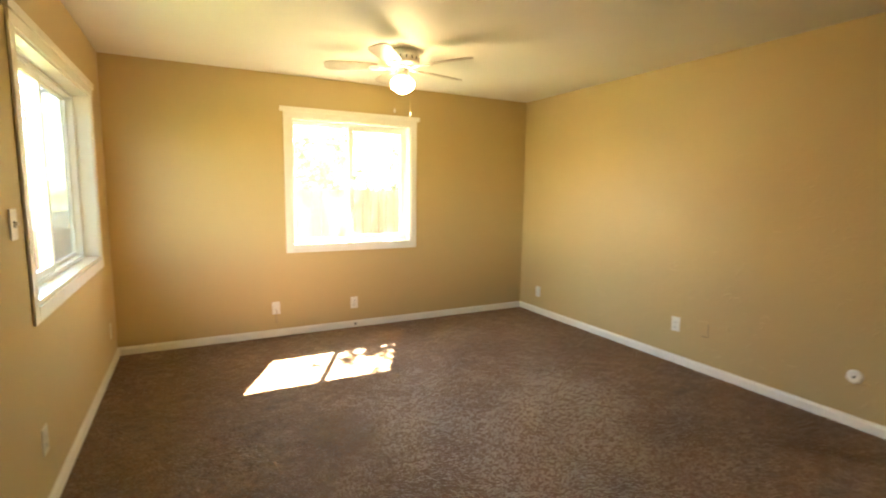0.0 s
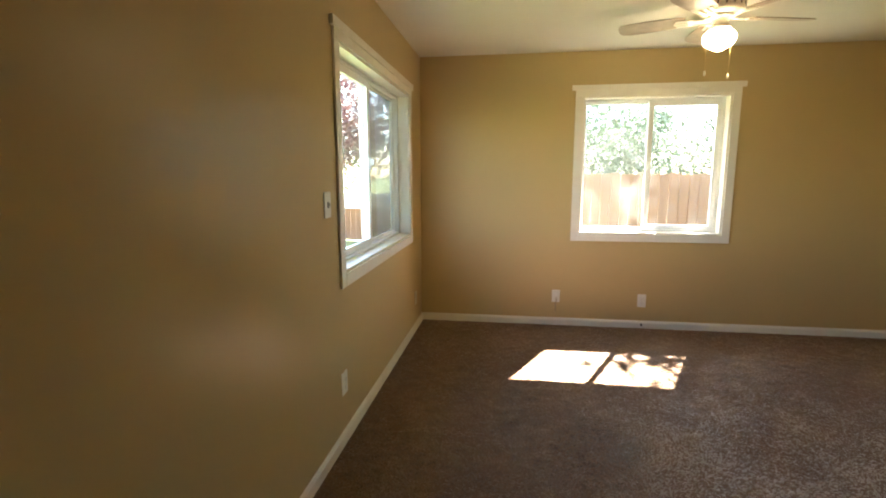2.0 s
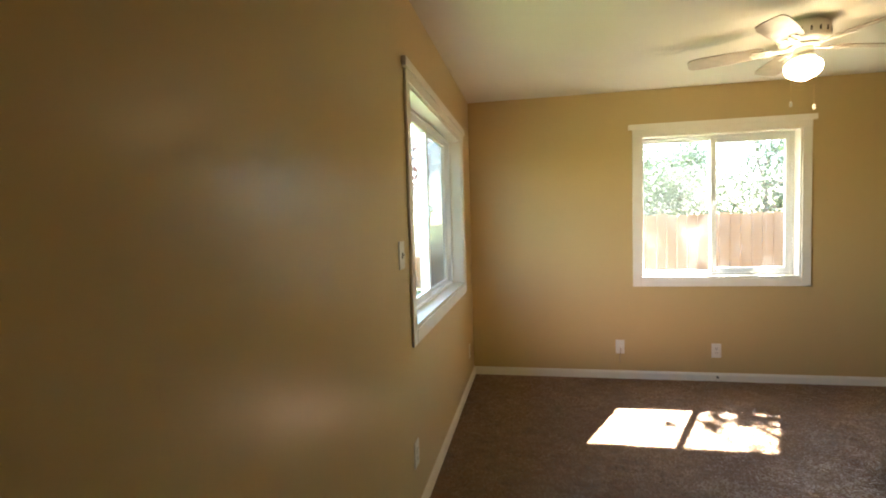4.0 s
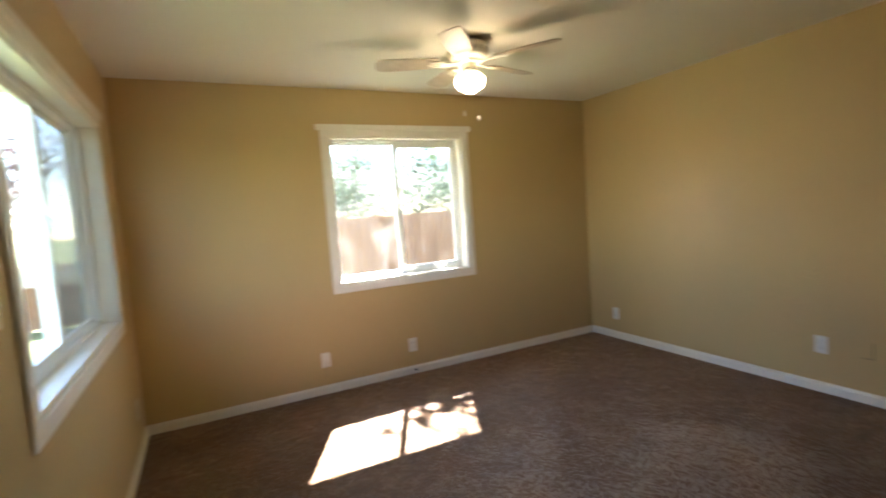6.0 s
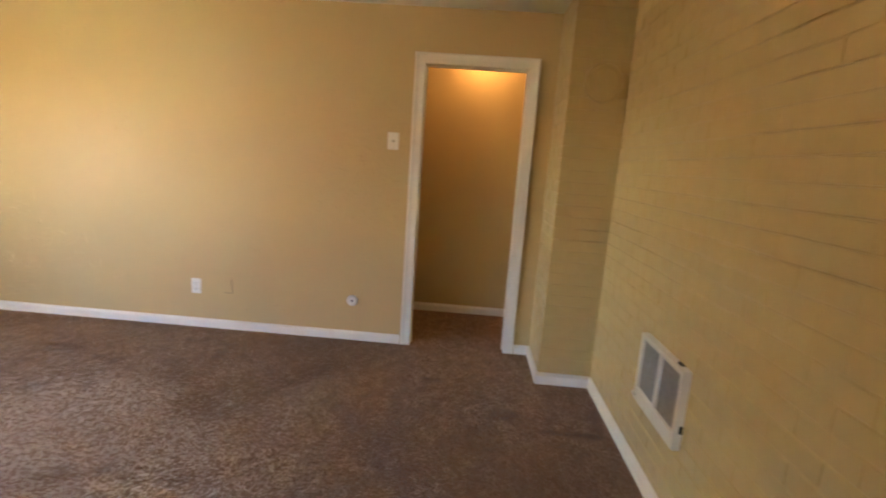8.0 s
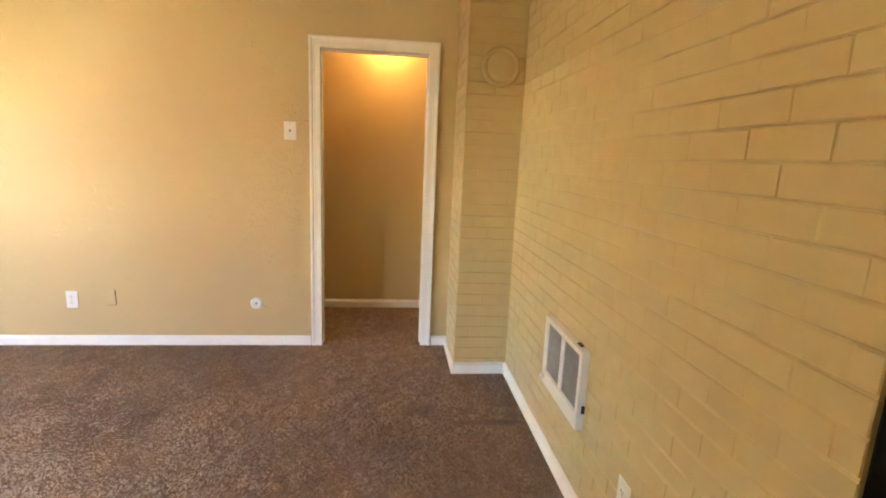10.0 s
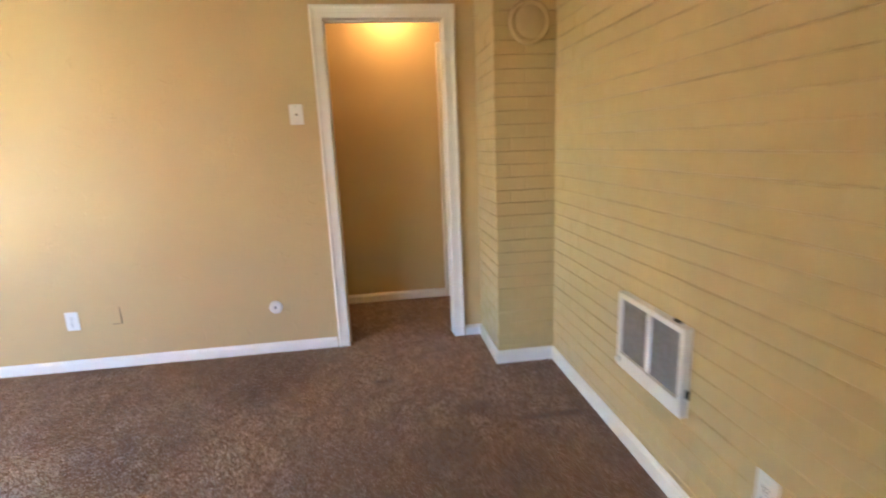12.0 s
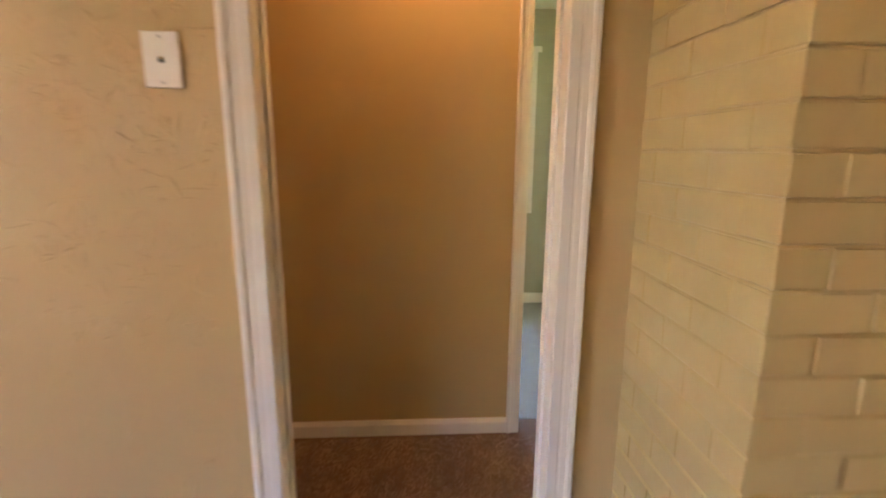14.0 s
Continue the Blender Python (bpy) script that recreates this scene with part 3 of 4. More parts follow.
def cord_outlet():
    o = new("phone_jack")
    o.matrix_world = wall_pose("N", 1.232, 0.268)
    tagged(o, "white phone jack plate with a loose cord hanging", "wall jack")
    part("plate", plate_mesh(0.07, 0.115), plate_white, o)
    part("socket", box((-0.012, -0.016, -0.022), (0.012, -0.005, 0.012), 0.002), plate_white, o)
    part("cord", rod([(0.0, -0.012, -0.005), (0.004, -0.02, -0.03), (0.0, -0.012, -0.065), (-0.003, -0.008, -0.10), (0.001, -0.008, -0.135)], 0.004, 8), plain("beige_cord", (0.42, 0.32, 0.2), 0.6), o, "short beige cord", True)


cord_outlet()


def switch_west():
    o = new("light_switch")
    o.matrix_world = wall_pose("W", -2.257, 1.219)
    tagged(o, "ivory toggle light switch beside the window", "light switch")
    part("plate", plate_mesh(0.072, 0.116), plate_white, o)
    part("surround", box((-0.006, -0.0075, -0.013), (0.006, -0.0055, 0.013)), slot_dark, o)
    part("toggle", box((-0.004, -0.018, -0.004), (0.004, -0.006, 0.008), 0.0015), plate_white, o)


switch_west()


def switch_east():
    o = new("wall_plate")
    o.matrix_world = wall_pose("E", -3.511, 1.479)
    tagged(o, "white wall plate with a small dark centre hole", "wall plate")
    part("plate", plate_mesh(0.078, 0.116, 0.007), plate_white, o)
    part("bushing", box((-0.006, -0.0085, -0.006), (0.006, -0.0065, 0.006), 0.001), slot_dark, o)
    part("stub", rod([(0.002, -0.006, 0.002), (0.003, -0.014, 0.004)], 0.003, 8), brass, o)
    for s in (-1, 1):
        part("screw", box((-0.003, -0.0085, s * 0.047 - 0.003), (0.003, -0.0065, s * 0.047 + 0.003)), steel, o)


switch_east()


def round_plate():
    o = new("round_cover")
    o.matrix_world = wall_pose("E", -3.263, 0.303) @ pose(0, 0, 0, 90, 0, 0)
    tagged(o, "round white cable cover low on the wall", "cable cover")
    part("disc", lathe([(0.0, 0.009), (0.018, 0.0085), (0.026, 0.0105), (0.036, 0.008), (0.0415, 0.003), (0.0415, 0.0)]), plate_white, o, "", True)
    part("plug", lathe([(0.0, 0.016), (0.006, 0.0155), (0.007, 0.009), (0.007, 0.006)], 12), slot_dark, o)


round_plate()


def blank_plate():
    o = new("blank_plate")
    o.matrix_world = wall_pose("E", -2.312, 0.340) @ pose(0, 0, 0, 0, -1.5, 0)
    tagged(o, "blank wall plate painted over in tan, loose along one edge", "wall plate")
    part("plate", plate_mesh(0.070, 0.114, 0.006), paint_east, o)
    part("gap", box((0.0352, -0.0022, -0.057), (0.0382, -0.0002, 0.045)), slot_dark, o, "dark open gap beside the plate")
    part("gap", box((-0.02, -0.0022, -0.0602), (0.037, -0.0002, -0.0576)), slot_dark, o, "dark open gap beside the plate")


blank_plate()
solid("wall_cable", rod([(ROOM_X - 0.001, -3.52, 1.531), (ROOM_X - 0.0015, -3.527, 1.541), (ROOM_X - 0.0015, -3.56, 1.546), (ROOM_X - 0.0015, -3.60, 1.545), (ROOM_X - 0.001, -3.637, 1.547)], 0.0018, 6), paint_east, "thin cable painted tan running to the door casing", "cable", smooth=True)
solid("cable_stub", rod([(1.977, -0.012, 0.037), (1.977, -0.03, 0.036)], 0.009, 10), slot_dark, "black cable stub poking out of the baseboard", "cable stub")


# ---- wall heater ----
def wall_heater():
    o = thing("wall_heater", (2.515, ROOM_S + 0.001, 0.348), "white enamel wall heater with two grey screens", "heater")
    w, h, d = 0.425, 0.315, 0.034
    fr = 0.022
    part("housing", boxes([((-w / 2, 0, 0), (-w / 2 + fr, d, h)), ((w / 2 - fr, 0, 0), (w / 2, d, h)), ((-w / 2 + fr, 0, h - fr), (w / 2 - fr, d, h)),
                           ((-w / 2 + fr, 0, 0), (w / 2 - fr, d, 0.062)), ((-0.013, 0, 0.062), (0.013, d - 0.003, h - fr))], 0.004), enamel_white, o)
    part("back_panel", box((-w / 2 + fr, 0.002, 0.05), (w / 2 - fr, 0.006, h - fr)), slot_dark, o)
    for s in (-1, 1):
        a, b = sorted((s * 0.013, s * (w / 2 - fr)))
        items = []
        n = 26
        for i in range(n):
            x = a + (b - a) * (i + 0.5) / n
            items.append(((x - 0.0018, d - 0.016, 0.062), (x + 0.0018, d - 0.013, h - fr)))
        for i in range(30):
            z = 0.062 + (h - fr - 0.062) * (i + 0.5) / 30
            items.append(((a, d - 0.015, z - 0.0019), (b, d - 0.012, z + 0.0019)))
        tagged(part("screen", boxes(items), grille_grey, o, "fine grey metal screen"), kind="stuff")
        part("reflector", box((a, 0.008, 0.062), (b, 0.012, h - fr - 0.055)), grille_grey, o)
    knob = part("knob", lathe([(0.0, 0.016), (0.009, 0.0155), (0.011, 0.012), (0.012, 0.0), (0.0, 0.0)], 20), enamel_white, o, "small round thermostat knob", True)
    knob.matrix_basis = pose(w / 2 - 0.028, d, 0.036, -90, 0, 0)
    part("clip", box((-w / 2 - 0.006, 0.004, 0.07), (-w / 2 + 0.001, 0.016, 0.1), 0.001), slot_dark, o)
    part("clip", box((-w / 2 + 0.05, 0.006, h - 0.001), (-w / 2 + 0.085, 0.02, h + 0.006), 0.001), slot_dark, o)


wall_heater()


# ---- flue cover on the pier ----
flue = solid("flue_cover", lathe([(0.0, 0.017), (0.066, 0.0175), (0.076, 0.0125), (0.083, 0.0115), (0.091, 0.0185), (0.101, 0.019), (0.108, 0.015), (0.111, 0.006), (0.111, -0.004)], 48),
             paint_brick, "round stovepipe cover painted tan on the brick pier", "flue cover", smooth=True)
flue.matrix_world = pose(PIER_X - 0.006, -4.784, 1.865, 0, -90, 0)


# ---- ceiling fan ----
def ceiling_fan():
    o = thing("ceiling_fan", (1.993, -1.19, CEIL), "white hugger ceiling fan with a lit schoolhouse globe", "ceiling fan")
    part("canopy", lathe([(0.0, 0.0), (0.085, 0.0), (0.105, -0.012), (0.118, -0.03), (0.122, -0.055), (0.120, -0.085), (0.112, -0.10), (0.088, -0.112), (0.0, -0.114)]), enamel_white, o, "rounded white motor housing", True)
    slot = to_mesh("vent_slot", box((-0.0045, -0.004, -0.012), (0.0045, 0.004, 0.012)), slot_dark)
    for i in range(18):
        a = 2 * math.pi * i / 18
        v = new("vent_slot", slot)
        v.parent = o
        v.matrix_basis = pose(0.1185 * math.cos(a), 0.1185 * math.sin(a), -0.066, 0, 0, math.degrees(a))
    part("flywheel", lathe([(0.0, -0.113), (0.07, -0.113), (0.075, -0.12), (0.07, -0.13), (0.0, -0.131)]), enamel_white, o, "", True)
    outline = [(0.18, -0.046), (0.21, -0.056), (0.36, -0.066), (0.50, -0.068), (0.545, -0.058), (0.56, -0.03), (0.56, 0.03), (0.545, 0.058), (0.50, 0.068), (0.36, 0.066), (0.21, 0.056), (0.18, 0.046)]
    for i in range(5):
        turn = pose(0, 0, -0.126, 0, 0, 72 * i + 14)
        bm = bmesh.new()
        lo = [bm.verts.new((x, y, 0.0)) for x, y in outline]
        hi = [bm.verts.new((x, y, 0.006)) for x, y in outline]
        bm.faces.new(lo[::-1]), bm.faces.new(hi)
        for k in range(len(outline)):
            j = (k + 1) % len(outline)
            bm.faces.new((lo[k], lo[j], hi[j], hi[k]))
        blade = part("blade", bm, fan_blade_mat, o, "pale whitewashed wooden blade")
        blade.matrix_basis = turn @ pose(0, 0, 0.004, 12, 0, 0)
        arm = boxes([((0.055, -0.014, -0.004), (0.15, 0.014, 0.002)), ((0.14, -0.034, -0.004), (0.17, 0.034, 0.002)), ((0.165, -0.034, -0.004), (0.235, -0.02, 0.001)), ((0.165, 0.02, -0.004), (0.235, 0.034, 0.001)), ((0.165, -0.006, -0.004), (0.245, 0.006, 0.001))], 0.0015)
        iron = part("blade_iron", arm, enamel_white, o, "scrolled white blade bracket")
        iron.matrix_basis = turn @ pose(0, 0, -0.003, 12, 0, 0)
    part("switch_housing", lathe([(0.0, -0.128), (0.042, -0.13), (0.046, -0.145), (0.046, -0.166), (0.040, -0.174), (0.058, -0.178), (0.058, -0.192), (0.0, -0.192)]), enamel_white, o, "", True)
    for i in range(3):
        a = 2 * math.pi * i / 3 + 0.4
        part("thumb_screw", rod([(0.05 * math.cos(a), 0.05 * math.sin(a), -0.185), (0.072 * math.cos(a), 0.072 * math.sin(a), -0.185)], 0.004, 8), brass, o)
    part("globe", lathe([(0.046, -0.186), (0.052, -0.192), (0.070, -0.200), (0.084, -0.214), (0.088, -0.232), (0.084, -0.256), (0.071, -0.275), (0.045, -0.290), (0.022, -0.303), (0.0, -0.306)]), fan_globe_mat, o, "glowing opal glass schoolhouse globe", True)
    for (x, y), z in (((-0.082, -0.062), -0.425), ((0.082, 0.062), -0.42)):
        chain = part("pull_chain", rod([(x * 0.42, y * 0.42, -0.165), (x, y, -0.19), (x * 1.1, y * 1.1, -0.23), (x * 1.1, y * 1.1, z)], 0.0016, 6), brass, o, "thin brass pull chain")
        part("pull_knob", rod([(x * 1.1, y * 1.1, z), (x * 1.1, y * 1.1, z - 0.01), (x * 1.1, y * 1.1, z - 0.024), (x * 1.1, y * 1.1, z - 0.03)], [0.003, 0.007, 0.007, 0.003], 10), enamel_white, chain)


ceiling_fan()


def hall_light():
    o = thing("hall_light", (4.70, -4.12, CEIL), "warm glowing dome light on the hallway ceiling", "ceiling light")
    part("base", lathe([(0.0, 0.0), (0.075, 0.0), (0.079, -0.010), (0.068, -0.018), (0.0, -0.018)]), brass, o, "", True)
    part("dome", lathe([(0.062, -0.016), (0.064, -0.028), (0.054, -0.044), (0.032, -0.055), (0.0, -0.059)]), hall_globe_mat, o, "glowing glass dome", True)


hall_light()


# ---- outdoors ----
GROUND = -0.45
# added out of view, to hold back low sky light from window_1
solid("garden_wall", box((-5.2, -1.0, GROUND), (-5.0, 8.0, 3.1), 0.01), cedar, "added unseen timber wall that cuts sky light to the west window", "wall", "structure")
solid("ground", box((-400, -400, GROUND - 0.2), (400, 400, GROUND)), lawn, "sunlit green lawn", "ground", "structure")


def fence(label, x0, x1, y, top, board_w, rail, mat, start):
    o = thing("fence", (start, y, GROUND), label, "fence")
    h = top - GROUND
    meshes = []
    for k in range(4):
        r = random.Random(k + 7)
        bm = box((-board_w / 2 + 0.003, -0.009, 0.03 + r.uniform(0, 0.015)), (board_w / 2 - 0.003, 0.009, h + r.uniform(-0.015, 0.015)), 0.0)
        meshes.append(to_mesh("board", bm, mat))
    n = int((x1 - x0) / board_w)
    for i in range(n):
        b = new("board", meshes[(i * 7 + i // 3) % 4])
        b.parent = o
        b.location = (x0 - start + (i + 0.5) * board_w, 0, 0)
    for z in (0.25, h - 0.25):
        part("rail", box((x0 - start, 0.0095, z), (x1 - start, 0.047, z + 0.085)), mat, o)
    for i in range(int((x1 - x0) / 2.4) + 1):
        part("post", box((x0 - start + i * 2.4, 0.048, 0), (x0 - start + i * 2.4 + 0.09, 0.138, h - 0.05)), mat, o)
    if rail:
        part("top_board", box((x0 - start, -0.03, h - 0.40), (x1 - start, -0.0095, h + 0.01), 0.004), white_board, o, "white painted top board")
    return o


fence("tall sunlit cedar board fence behind the house", 0.9, 13.0, 3.3, 1.36, 0.14, False, cedar, 6.0)
fence("low board fence with a white top board", -22.0, 0.6, 8.3, 0.84, 0.15, True, cedar, -7.0)


def tree(x, y, height, crown, leaves, material, label, seed, leaf=0.09, low=0.35, name="tree"):
    """A tapered trunk with limbs and a crown of many small leaves gathered in uneven clumps."""
    r = random.Random(seed)
    o = thing(name, (x, y, GROUND), label, "tree")
    bm = bmesh.new()
    tips = []
    trunk_top = height * 0.62
    pts = [(0, 0, -0.1)] + [(r.uniform(-0.05, 0.05) * i, r.uniform(-0.05, 0.05) * i, trunk_top * i / 4) for i in range(1, 5)]
    limbs = [(pts, [min(0.021 * height, 0.14) * (1 - 0.18 * i) for i in range(5)])]
    for i in range(9):
        a = 2 * math.pi * i / 9 + r.uniform(-0.3, 0.3)
        z0 = height * r.uniform(low * 0.8, 0.6)
        rr = crown * r.uniform(0.55, 0.95)
        tip = (rr * math.cos(a), rr * math.sin(a), min(height * 0.95, z0 + rr * r.uniform(0.2, 0.9)))
        mid = (tip[0] * 0.5, tip[1] * 0.5, z0 + (tip[2] - z0) * 0.35)
        limbs.append(([(0, 0, z0), mid, tip], [0.012 * height * 0.6, 0.008 * height * 0.6, 0.003 * height]))
        tips += [Vector(tip), Vector(mid)]
    tips.append(Vector((0, 0, height * 0.9)))
    for line, rad in limbs:
        part_bm = rod(line, rad, 7)
        me = bpy.data.meshes.new("limb")
        part_bm.to_mesh(me)
        part_bm.free()
        bm.from_mesh(me)
        bpy.data.meshes.remove(me)
    part("trunk", bm, bark, o, "", True)
    clumps = []
    for t in tips:
        for _ in range(4):
            clumps.append((t + Vector((r.gauss(0, crown * 0.24), r.gauss(0, crown * 0.24), r.gauss(0, crown * 0.2))), crown * r.uniform(0.12, 0.30)))
    rng = np.random.default_rng(seed)
    pick = rng.integers(0, len(clumps), leaves)
    centre = np.array([c[0][:] for c in clumps])[pick] + rng.normal(0, 1, (leaves, 3)) * np.array([c[1] for c in clumps])[pick][:, None]
    centre[:, 2] = np.maximum(centre[:, 2], 0.25)
    u = rng.normal(0, 1, (leaves, 3))
    u /= np.linalg.norm(u, axis=1, keepdims=True)
    w = np.cross(u, rng.normal(0, 1, (leaves, 3)))
    w /= np.linalg.norm(w, axis=1, keepdims=True)
    size = leaf * rng.uniform(0.6, 1.4, (leaves, 1))
    quad = np.stack([centre - u * size, centre + w * size * 0.45, centre + u * size, centre - w * size * 0.45], 1).reshape(-1, 3)
    me = bpy.data.meshes.new("crown")
    me.from_pydata(quad.tolist(), [], [(4 * i, 4 * i + 1, 4 * i + 2, 4 * i + 3) for i in range(leaves)])
    me.materials.append(material)
    c = new("crown", me)
    c.parent = o
    return o


tree(2.3, 7.6, 4.6, 1.7, 34000, leaf_green, "leafy green tree behind the cedar fence", 3, 0.036, 0.28)
tree(6.0, 8.6, 5.0, 1.7, 32000, leaf_green, "leafy green tree behind the cedar fence", 5, 0.036)
tree(4.4, 13.5, 6.6, 2.1, 26000, leaf_green, "tall leafy green tree behind the cedar fence", 9, 0.042)
tree(8.8, 11.0, 5.4, 1.9, 7500, leaf_green, "leafy green tree behind the cedar fence", 12, 0.05)
tree(5.2, 3.55, 7.2, 1.6, 6500, leaf_green, "shade tree in the yard with a sparse high crown", 21, 0.10, 0.72)
tree(-2.9, 5.2, 4.8, 1.4, 9000, leaf_plum, "plum tree with dark reddish leaves on the lawn", 31, 0.045, 0.60)
tree(-6.5, 15.5, 5.5, 2.0, 8000, leaf_green, "leafy green tree beyond the low fence", 41, 0.065)


# ---- bricks, last ----
COURSE, PITCH, JOINT, FIRST = 0.07, 0.205, 0.0060, 0.035


def mortar_bed(z, gap, deep):
    """A course's mortar in section (depth behind the brick faces, height): flush on the lower bricks, sloping back under the next ones to a thin open slit."""
    top = z + COURSE - JOINT
    return [(0.030, z), (0.0024, z), (0.0024, top), (0.0006, top + 0.0010), (deep, z + COURSE - gap), (0.030, z + COURSE - gap)]


def joint_wear(r, n):
    """Slit and depth along a joint, drifting between filled and open stretches."""
    f, out = r.random(), []
    for _ in range(n):
        f = min(0.85, max(0.2, f + r.uniform(-0.22, 0.22)))
        out.append((0.0003 + 0.0010 * f, 0.0014 + 0.0028 * f))
    return out


def join_beds(name, beds, parent):
    """Closed strips, each a list of rings of places, in one mesh."""
    bm = bmesh.new()
    for rings in beds:
        made = [[bm.verts.new(p) for p in ring] for ring in rings]
        n = len(made[0])
        for a, b in zip(made, made[1:]):
            for i in range(n):
                bm.faces.new((a[i], a[(i + 1) % n], b[(i + 1) % n], b[i]))
        bm.faces.new(made[0])
        bm.faces.new(made[-1])
    bmesh.ops.recalc_face_normals(bm, faces=bm.faces)
    return tagged(part(name, bm, paint_brick, parent, "painted mortar joints"), kind="stuff")


def brick_block(size, seed):
    """A brick with softened edges, slightly out of true."""
    r = random.Random(seed)
    bm = box((0, 0, 0), size)
    bmesh.ops.bevel(bm, geom=list(bm.edges), offset=0.0022, segments=1, affect="EDGES")
    for v in bm.verts:
        v.co += Vector([r.uniform(-0.0011, 0.0011) for _ in range(3)])
    return bm


brick_shapes = {}


def lay_brick(lo, hi, parent, r):
    size = tuple(round(b - a, 3) for a, b in zip(lo, hi))
    key = (size, r.randrange(6))
    if key not in brick_shapes:
        brick_shapes[key] = to_mesh("brick", brick_block(size, len(brick_shapes) * 17 + 3), paint_brick)
    ob = new("brick", brick_shapes[key])
    ob.parent = parent
    ob.location = lo


def south_wall_bricks():
    r = random.Random(11)
    head = 0.007
    beds, rest = [], []
    z, row = FIRST, 0
    while z < CEIL - 0.02:
        x = (1.458 if row % 2 else 1.358) - PITCH * 2
        z1 = min(z + COURSE - JOINT, CEIL - 0.001)
        while x < PIER_X:
            a, b = max(x + head / 2, ALCOVE[1]), min(x + PITCH - head / 2, PIER_X + 0.004)
            if b - a > 0.02 and z1 > 0.085:
                out = ROOM_S + r.choice((-0.0012, -0.0006, -0.0002, 0.0, 0.0006)) + r.uniform(-0.0005, 0.0005)
                lo, hi = (a, out - 0.016, z), (b, out, z1)
                if x < 3.06:
                    lay_brick(lo, hi, wall_south, r)
                else:
                    rest.append((lo, hi))
            x += PITCH
        wear = joint_wear(r, 31)
        beds.append([[(ALCOVE[1] + (PIER_X + 0.01 - ALCOVE[1]) * k / 30, ROOM_S - u, min(v, CEIL - 0.0005)) for u, v in mortar_bed(z, *wear[k])] for k in range(31)])
        z += COURSE
        row += 1
    tagged(part("brickwork", boxes(rest), paint_brick, wall_south), kind="stuff")
    join_beds("mortar", beds, wall_south)


south_wall_bricks()


def pier_bricks():
    r = random.Random(5)
    pier = solid("brick_pier", box((PIER_X + 0.020, ROOM_S - 0.01, 0.0), (ROOM_X, PIER_Y - 0.020, CEIL)), paint_brick, "tan painted brick chimney pier in the corner", "pier", "structure")
    head = 0.008
    beds = []
    z, row = FIRST - COURSE, 0
    while z < CEIL - 0.02:
        z0, z1 = max(z, 0.001), min(z + COURSE - JOINT, CEIL - 0.001)
        # the corner brick shows a long face on one side and a short one on the other, by turns
        front, side = (0.165, 0.085) if row % 2 else (0.082, 0.190)
        e = r.uniform(-0.0008, 0.0008)
        lay_brick((PIER_X + e, PIER_Y - front, z0), (PIER_X + side + e, PIER_Y + e, z1), pier, r)
        y = PIER_Y - front - head
        while y - 0.02 > ROOM_S:
            y2 = y - 0.186 if y - 0.20 > ROOM_S else ROOM_S - 0.008
            e = r.uniform(-0.001, 0.001)
            lay_brick((PIER_X + e, y2, z0), (PIER_X + 0.018, y, z1), pier, r)
            y = y2 - head
        x = PIER_X + side + head
        while x + 0.02 < ROOM_X:
            x2 = min(x + 0.190, ROOM_X - 0.002)
            e = r.uniform(-0.001, 0.001)
            lay_brick((x, PIER_Y - 0.018, z0), (x2, PIER_Y + e, z1), pier, r)
            x = x2 + head
        gaps = joint_wear(r, 9)
        rings = [[(PIER_X + u, ROOM_S + 0.001 + (PIER_Y - ROOM_S - 0.031) * k / 4, min(max(v, 0.0005), CEIL - 0.0005)) for u, v in mortar_bed(z, *gaps[k])] for k in range(4)]
        rings.append([(PIER_X + u, PIER_Y - u, min(max(v, 0.0005), CEIL - 0.0005)) for u, v in mortar_bed(z, *gaps[4])])
        rings += [[(PIER_X + 0.031 + (ROOM_X - PIER_X - 0.032) * k / 4, PIER_Y - u, min(max(v, 0.0005), CEIL - 0.0005)) for u, v in mortar_bed(z, *gaps[4 + k])] for k in range(1, 5)]
        beds.append(rings)
        z += COURSE
        row += 1
    join_beds("mortar", beds, pier)


pier_bricks()


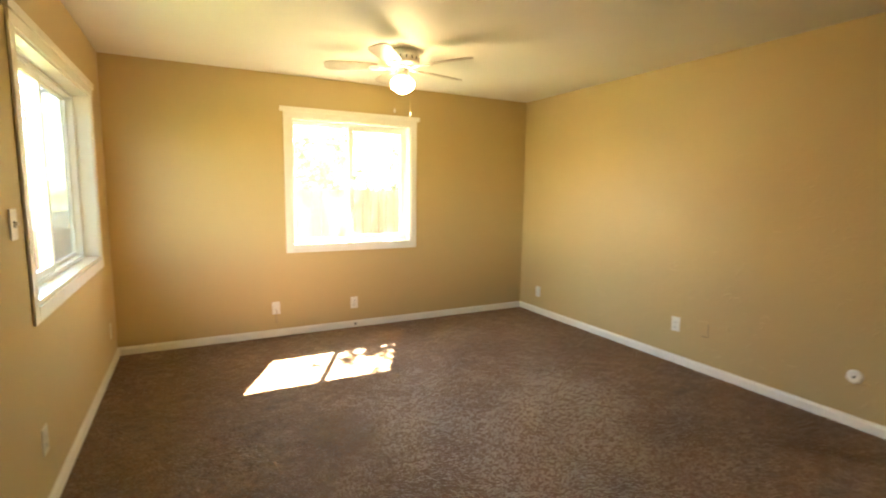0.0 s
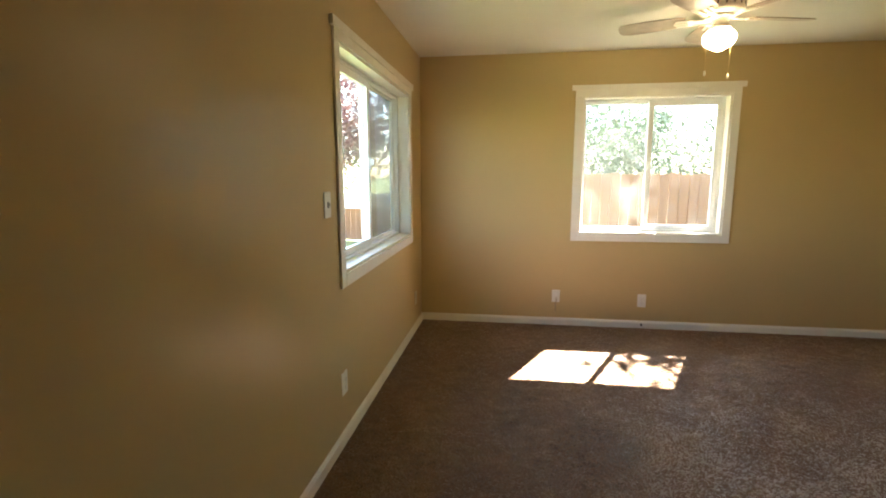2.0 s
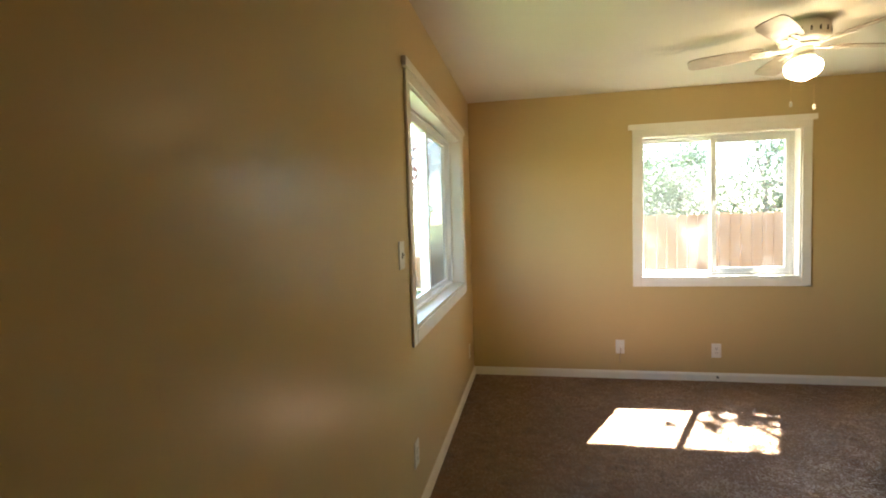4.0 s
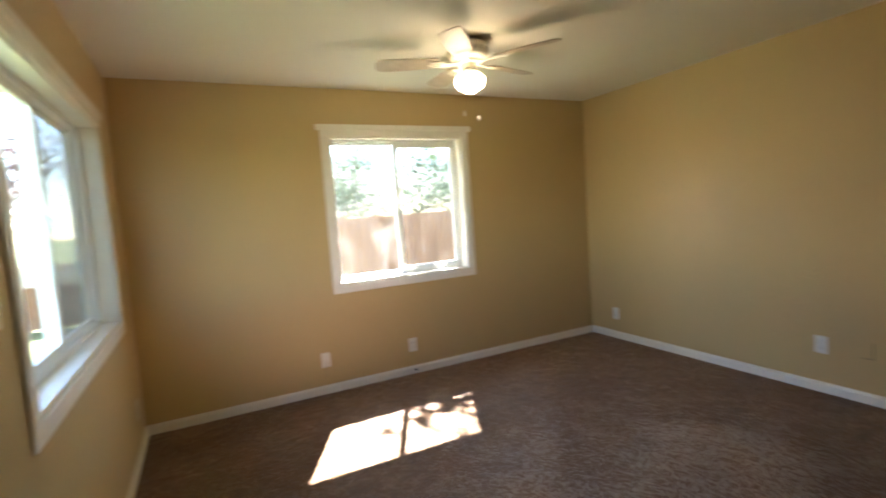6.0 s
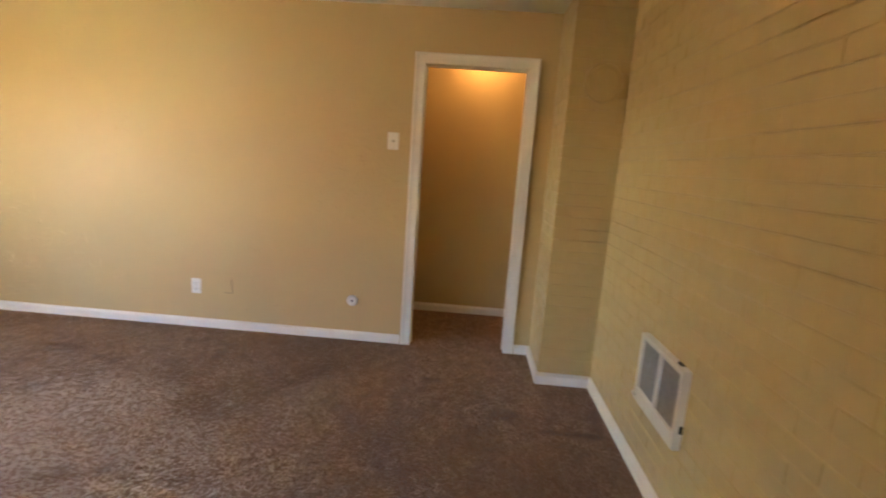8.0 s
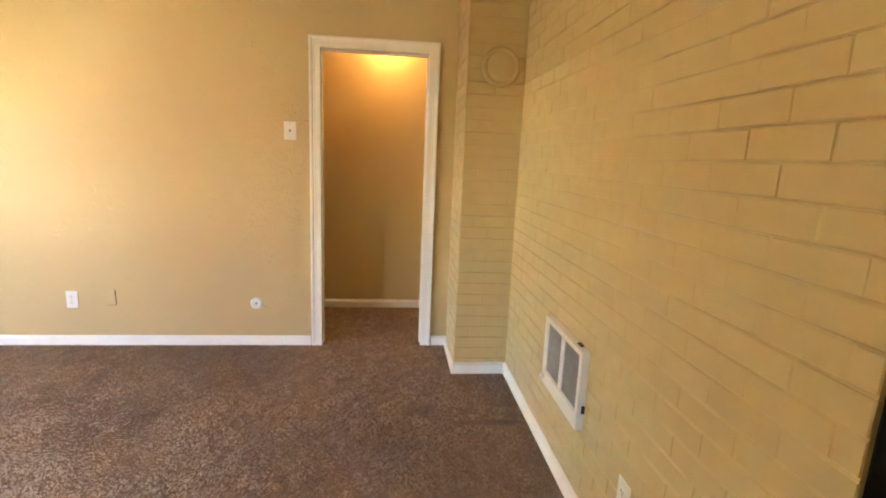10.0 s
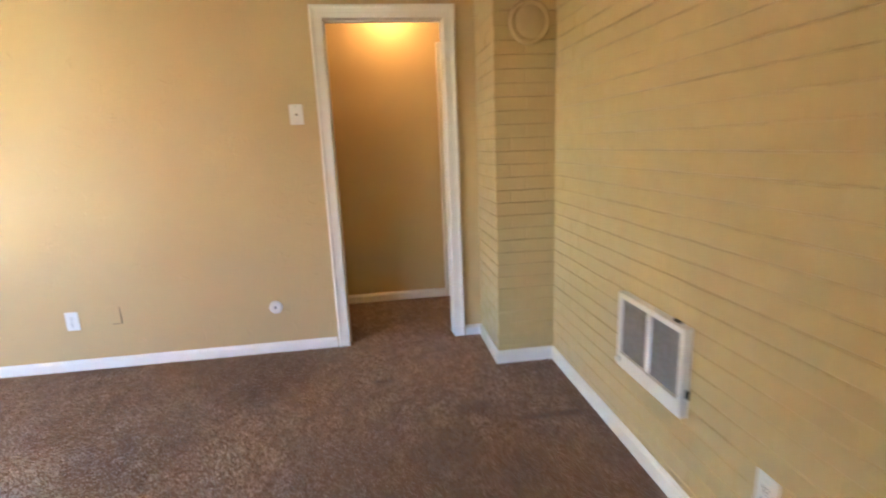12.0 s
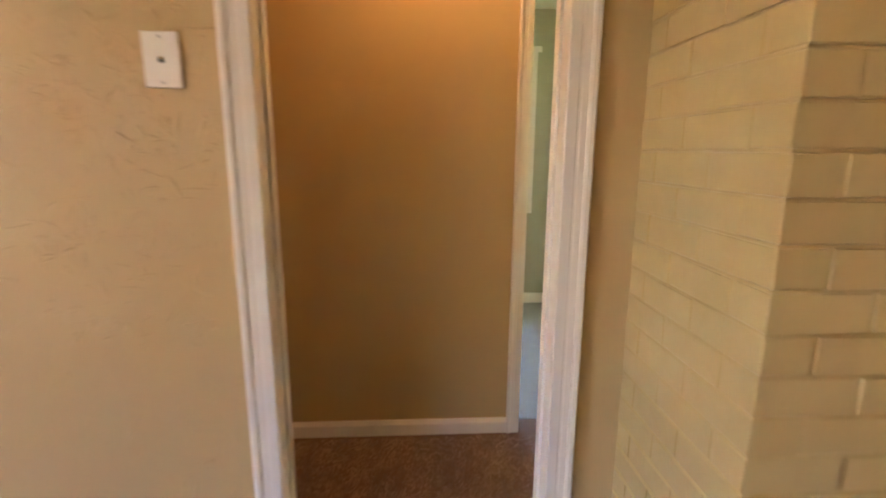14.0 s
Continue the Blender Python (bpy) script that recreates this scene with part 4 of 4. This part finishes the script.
# ---- carpet pile ----
def carpet_pile():
    """Short leaning yarn ends all over the room's floor; their lean drifts in patches, as trodden pile does."""
    rng = np.random.default_rng(4)
    n = 300000
    x, y = rng.uniform(0.016, 4.85, n), rng.uniform(ROOM_S + 0.018, -0.016, n)
    keep = (x < ROOM_X - 0.016) | ((y < DOOR_N - 0.03) & (y > DOOR_S + 0.03)) | ((x > ROOM_X + 0.12) & (y < -2.7))
    keep &= ~((x > PIER_X - 0.02) & (y < PIER_Y + 0.02) & (x < ROOM_X + 0.12))
    x, y = x[keep], y[keep]
    n = len(x)
    drift = np.sin(x * 2.1 + 1.3 * np.sin(y * 1.7)) + np.sin(y * 2.9 + x * 1.1) + 0.8 * np.sin(x * 6.3 - y * 5.1) + 0.6 * np.sin(x * 11 + y * 9 + np.sin(x * 5))
    clump = np.sin(x * 43 + 2.1 * np.sin(y * 31 + x * 9)) + np.sin(y * 57 + 1.7 * np.sin(x * 37 - y * 13)) + 0.7 * np.sin(x * 97 + y * 83 + 2 * np.sin(x * 51))
    way = drift * 1.2 + clump * 0.45 + rng.normal(0, 0.5, n)
    lean = rng.uniform(0.006, 0.014, n)
    tall = rng.uniform(0.0025, 0.005, n) * (1.05 + 0.22 * np.sin(clump * 1.3))
    turn = rng.uniform(0, 2 * np.pi, n)
    half = rng.uniform(0.0020, 0.0038, n)
    dx, dy = np.cos(turn) * half, np.sin(turn) * half
    tx, ty = x + np.cos(way) * lean, y + np.sin(way) * lean
    zero = np.zeros(n)
    p = np.stack([np.stack([x - dx, y - dy, zero], 1), np.stack([x + dx, y + dy, zero], 1),
                  np.stack([tx + dx * 0.8, ty + dy * 0.8, tall], 1), np.stack([tx - dx * 0.8, ty - dy * 0.8, tall * 0.9], 1)], 1).reshape(-1, 3)
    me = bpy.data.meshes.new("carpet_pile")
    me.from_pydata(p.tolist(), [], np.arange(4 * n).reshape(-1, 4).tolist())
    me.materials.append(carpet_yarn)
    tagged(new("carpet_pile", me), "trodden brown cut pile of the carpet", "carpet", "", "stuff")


carpet_pile()
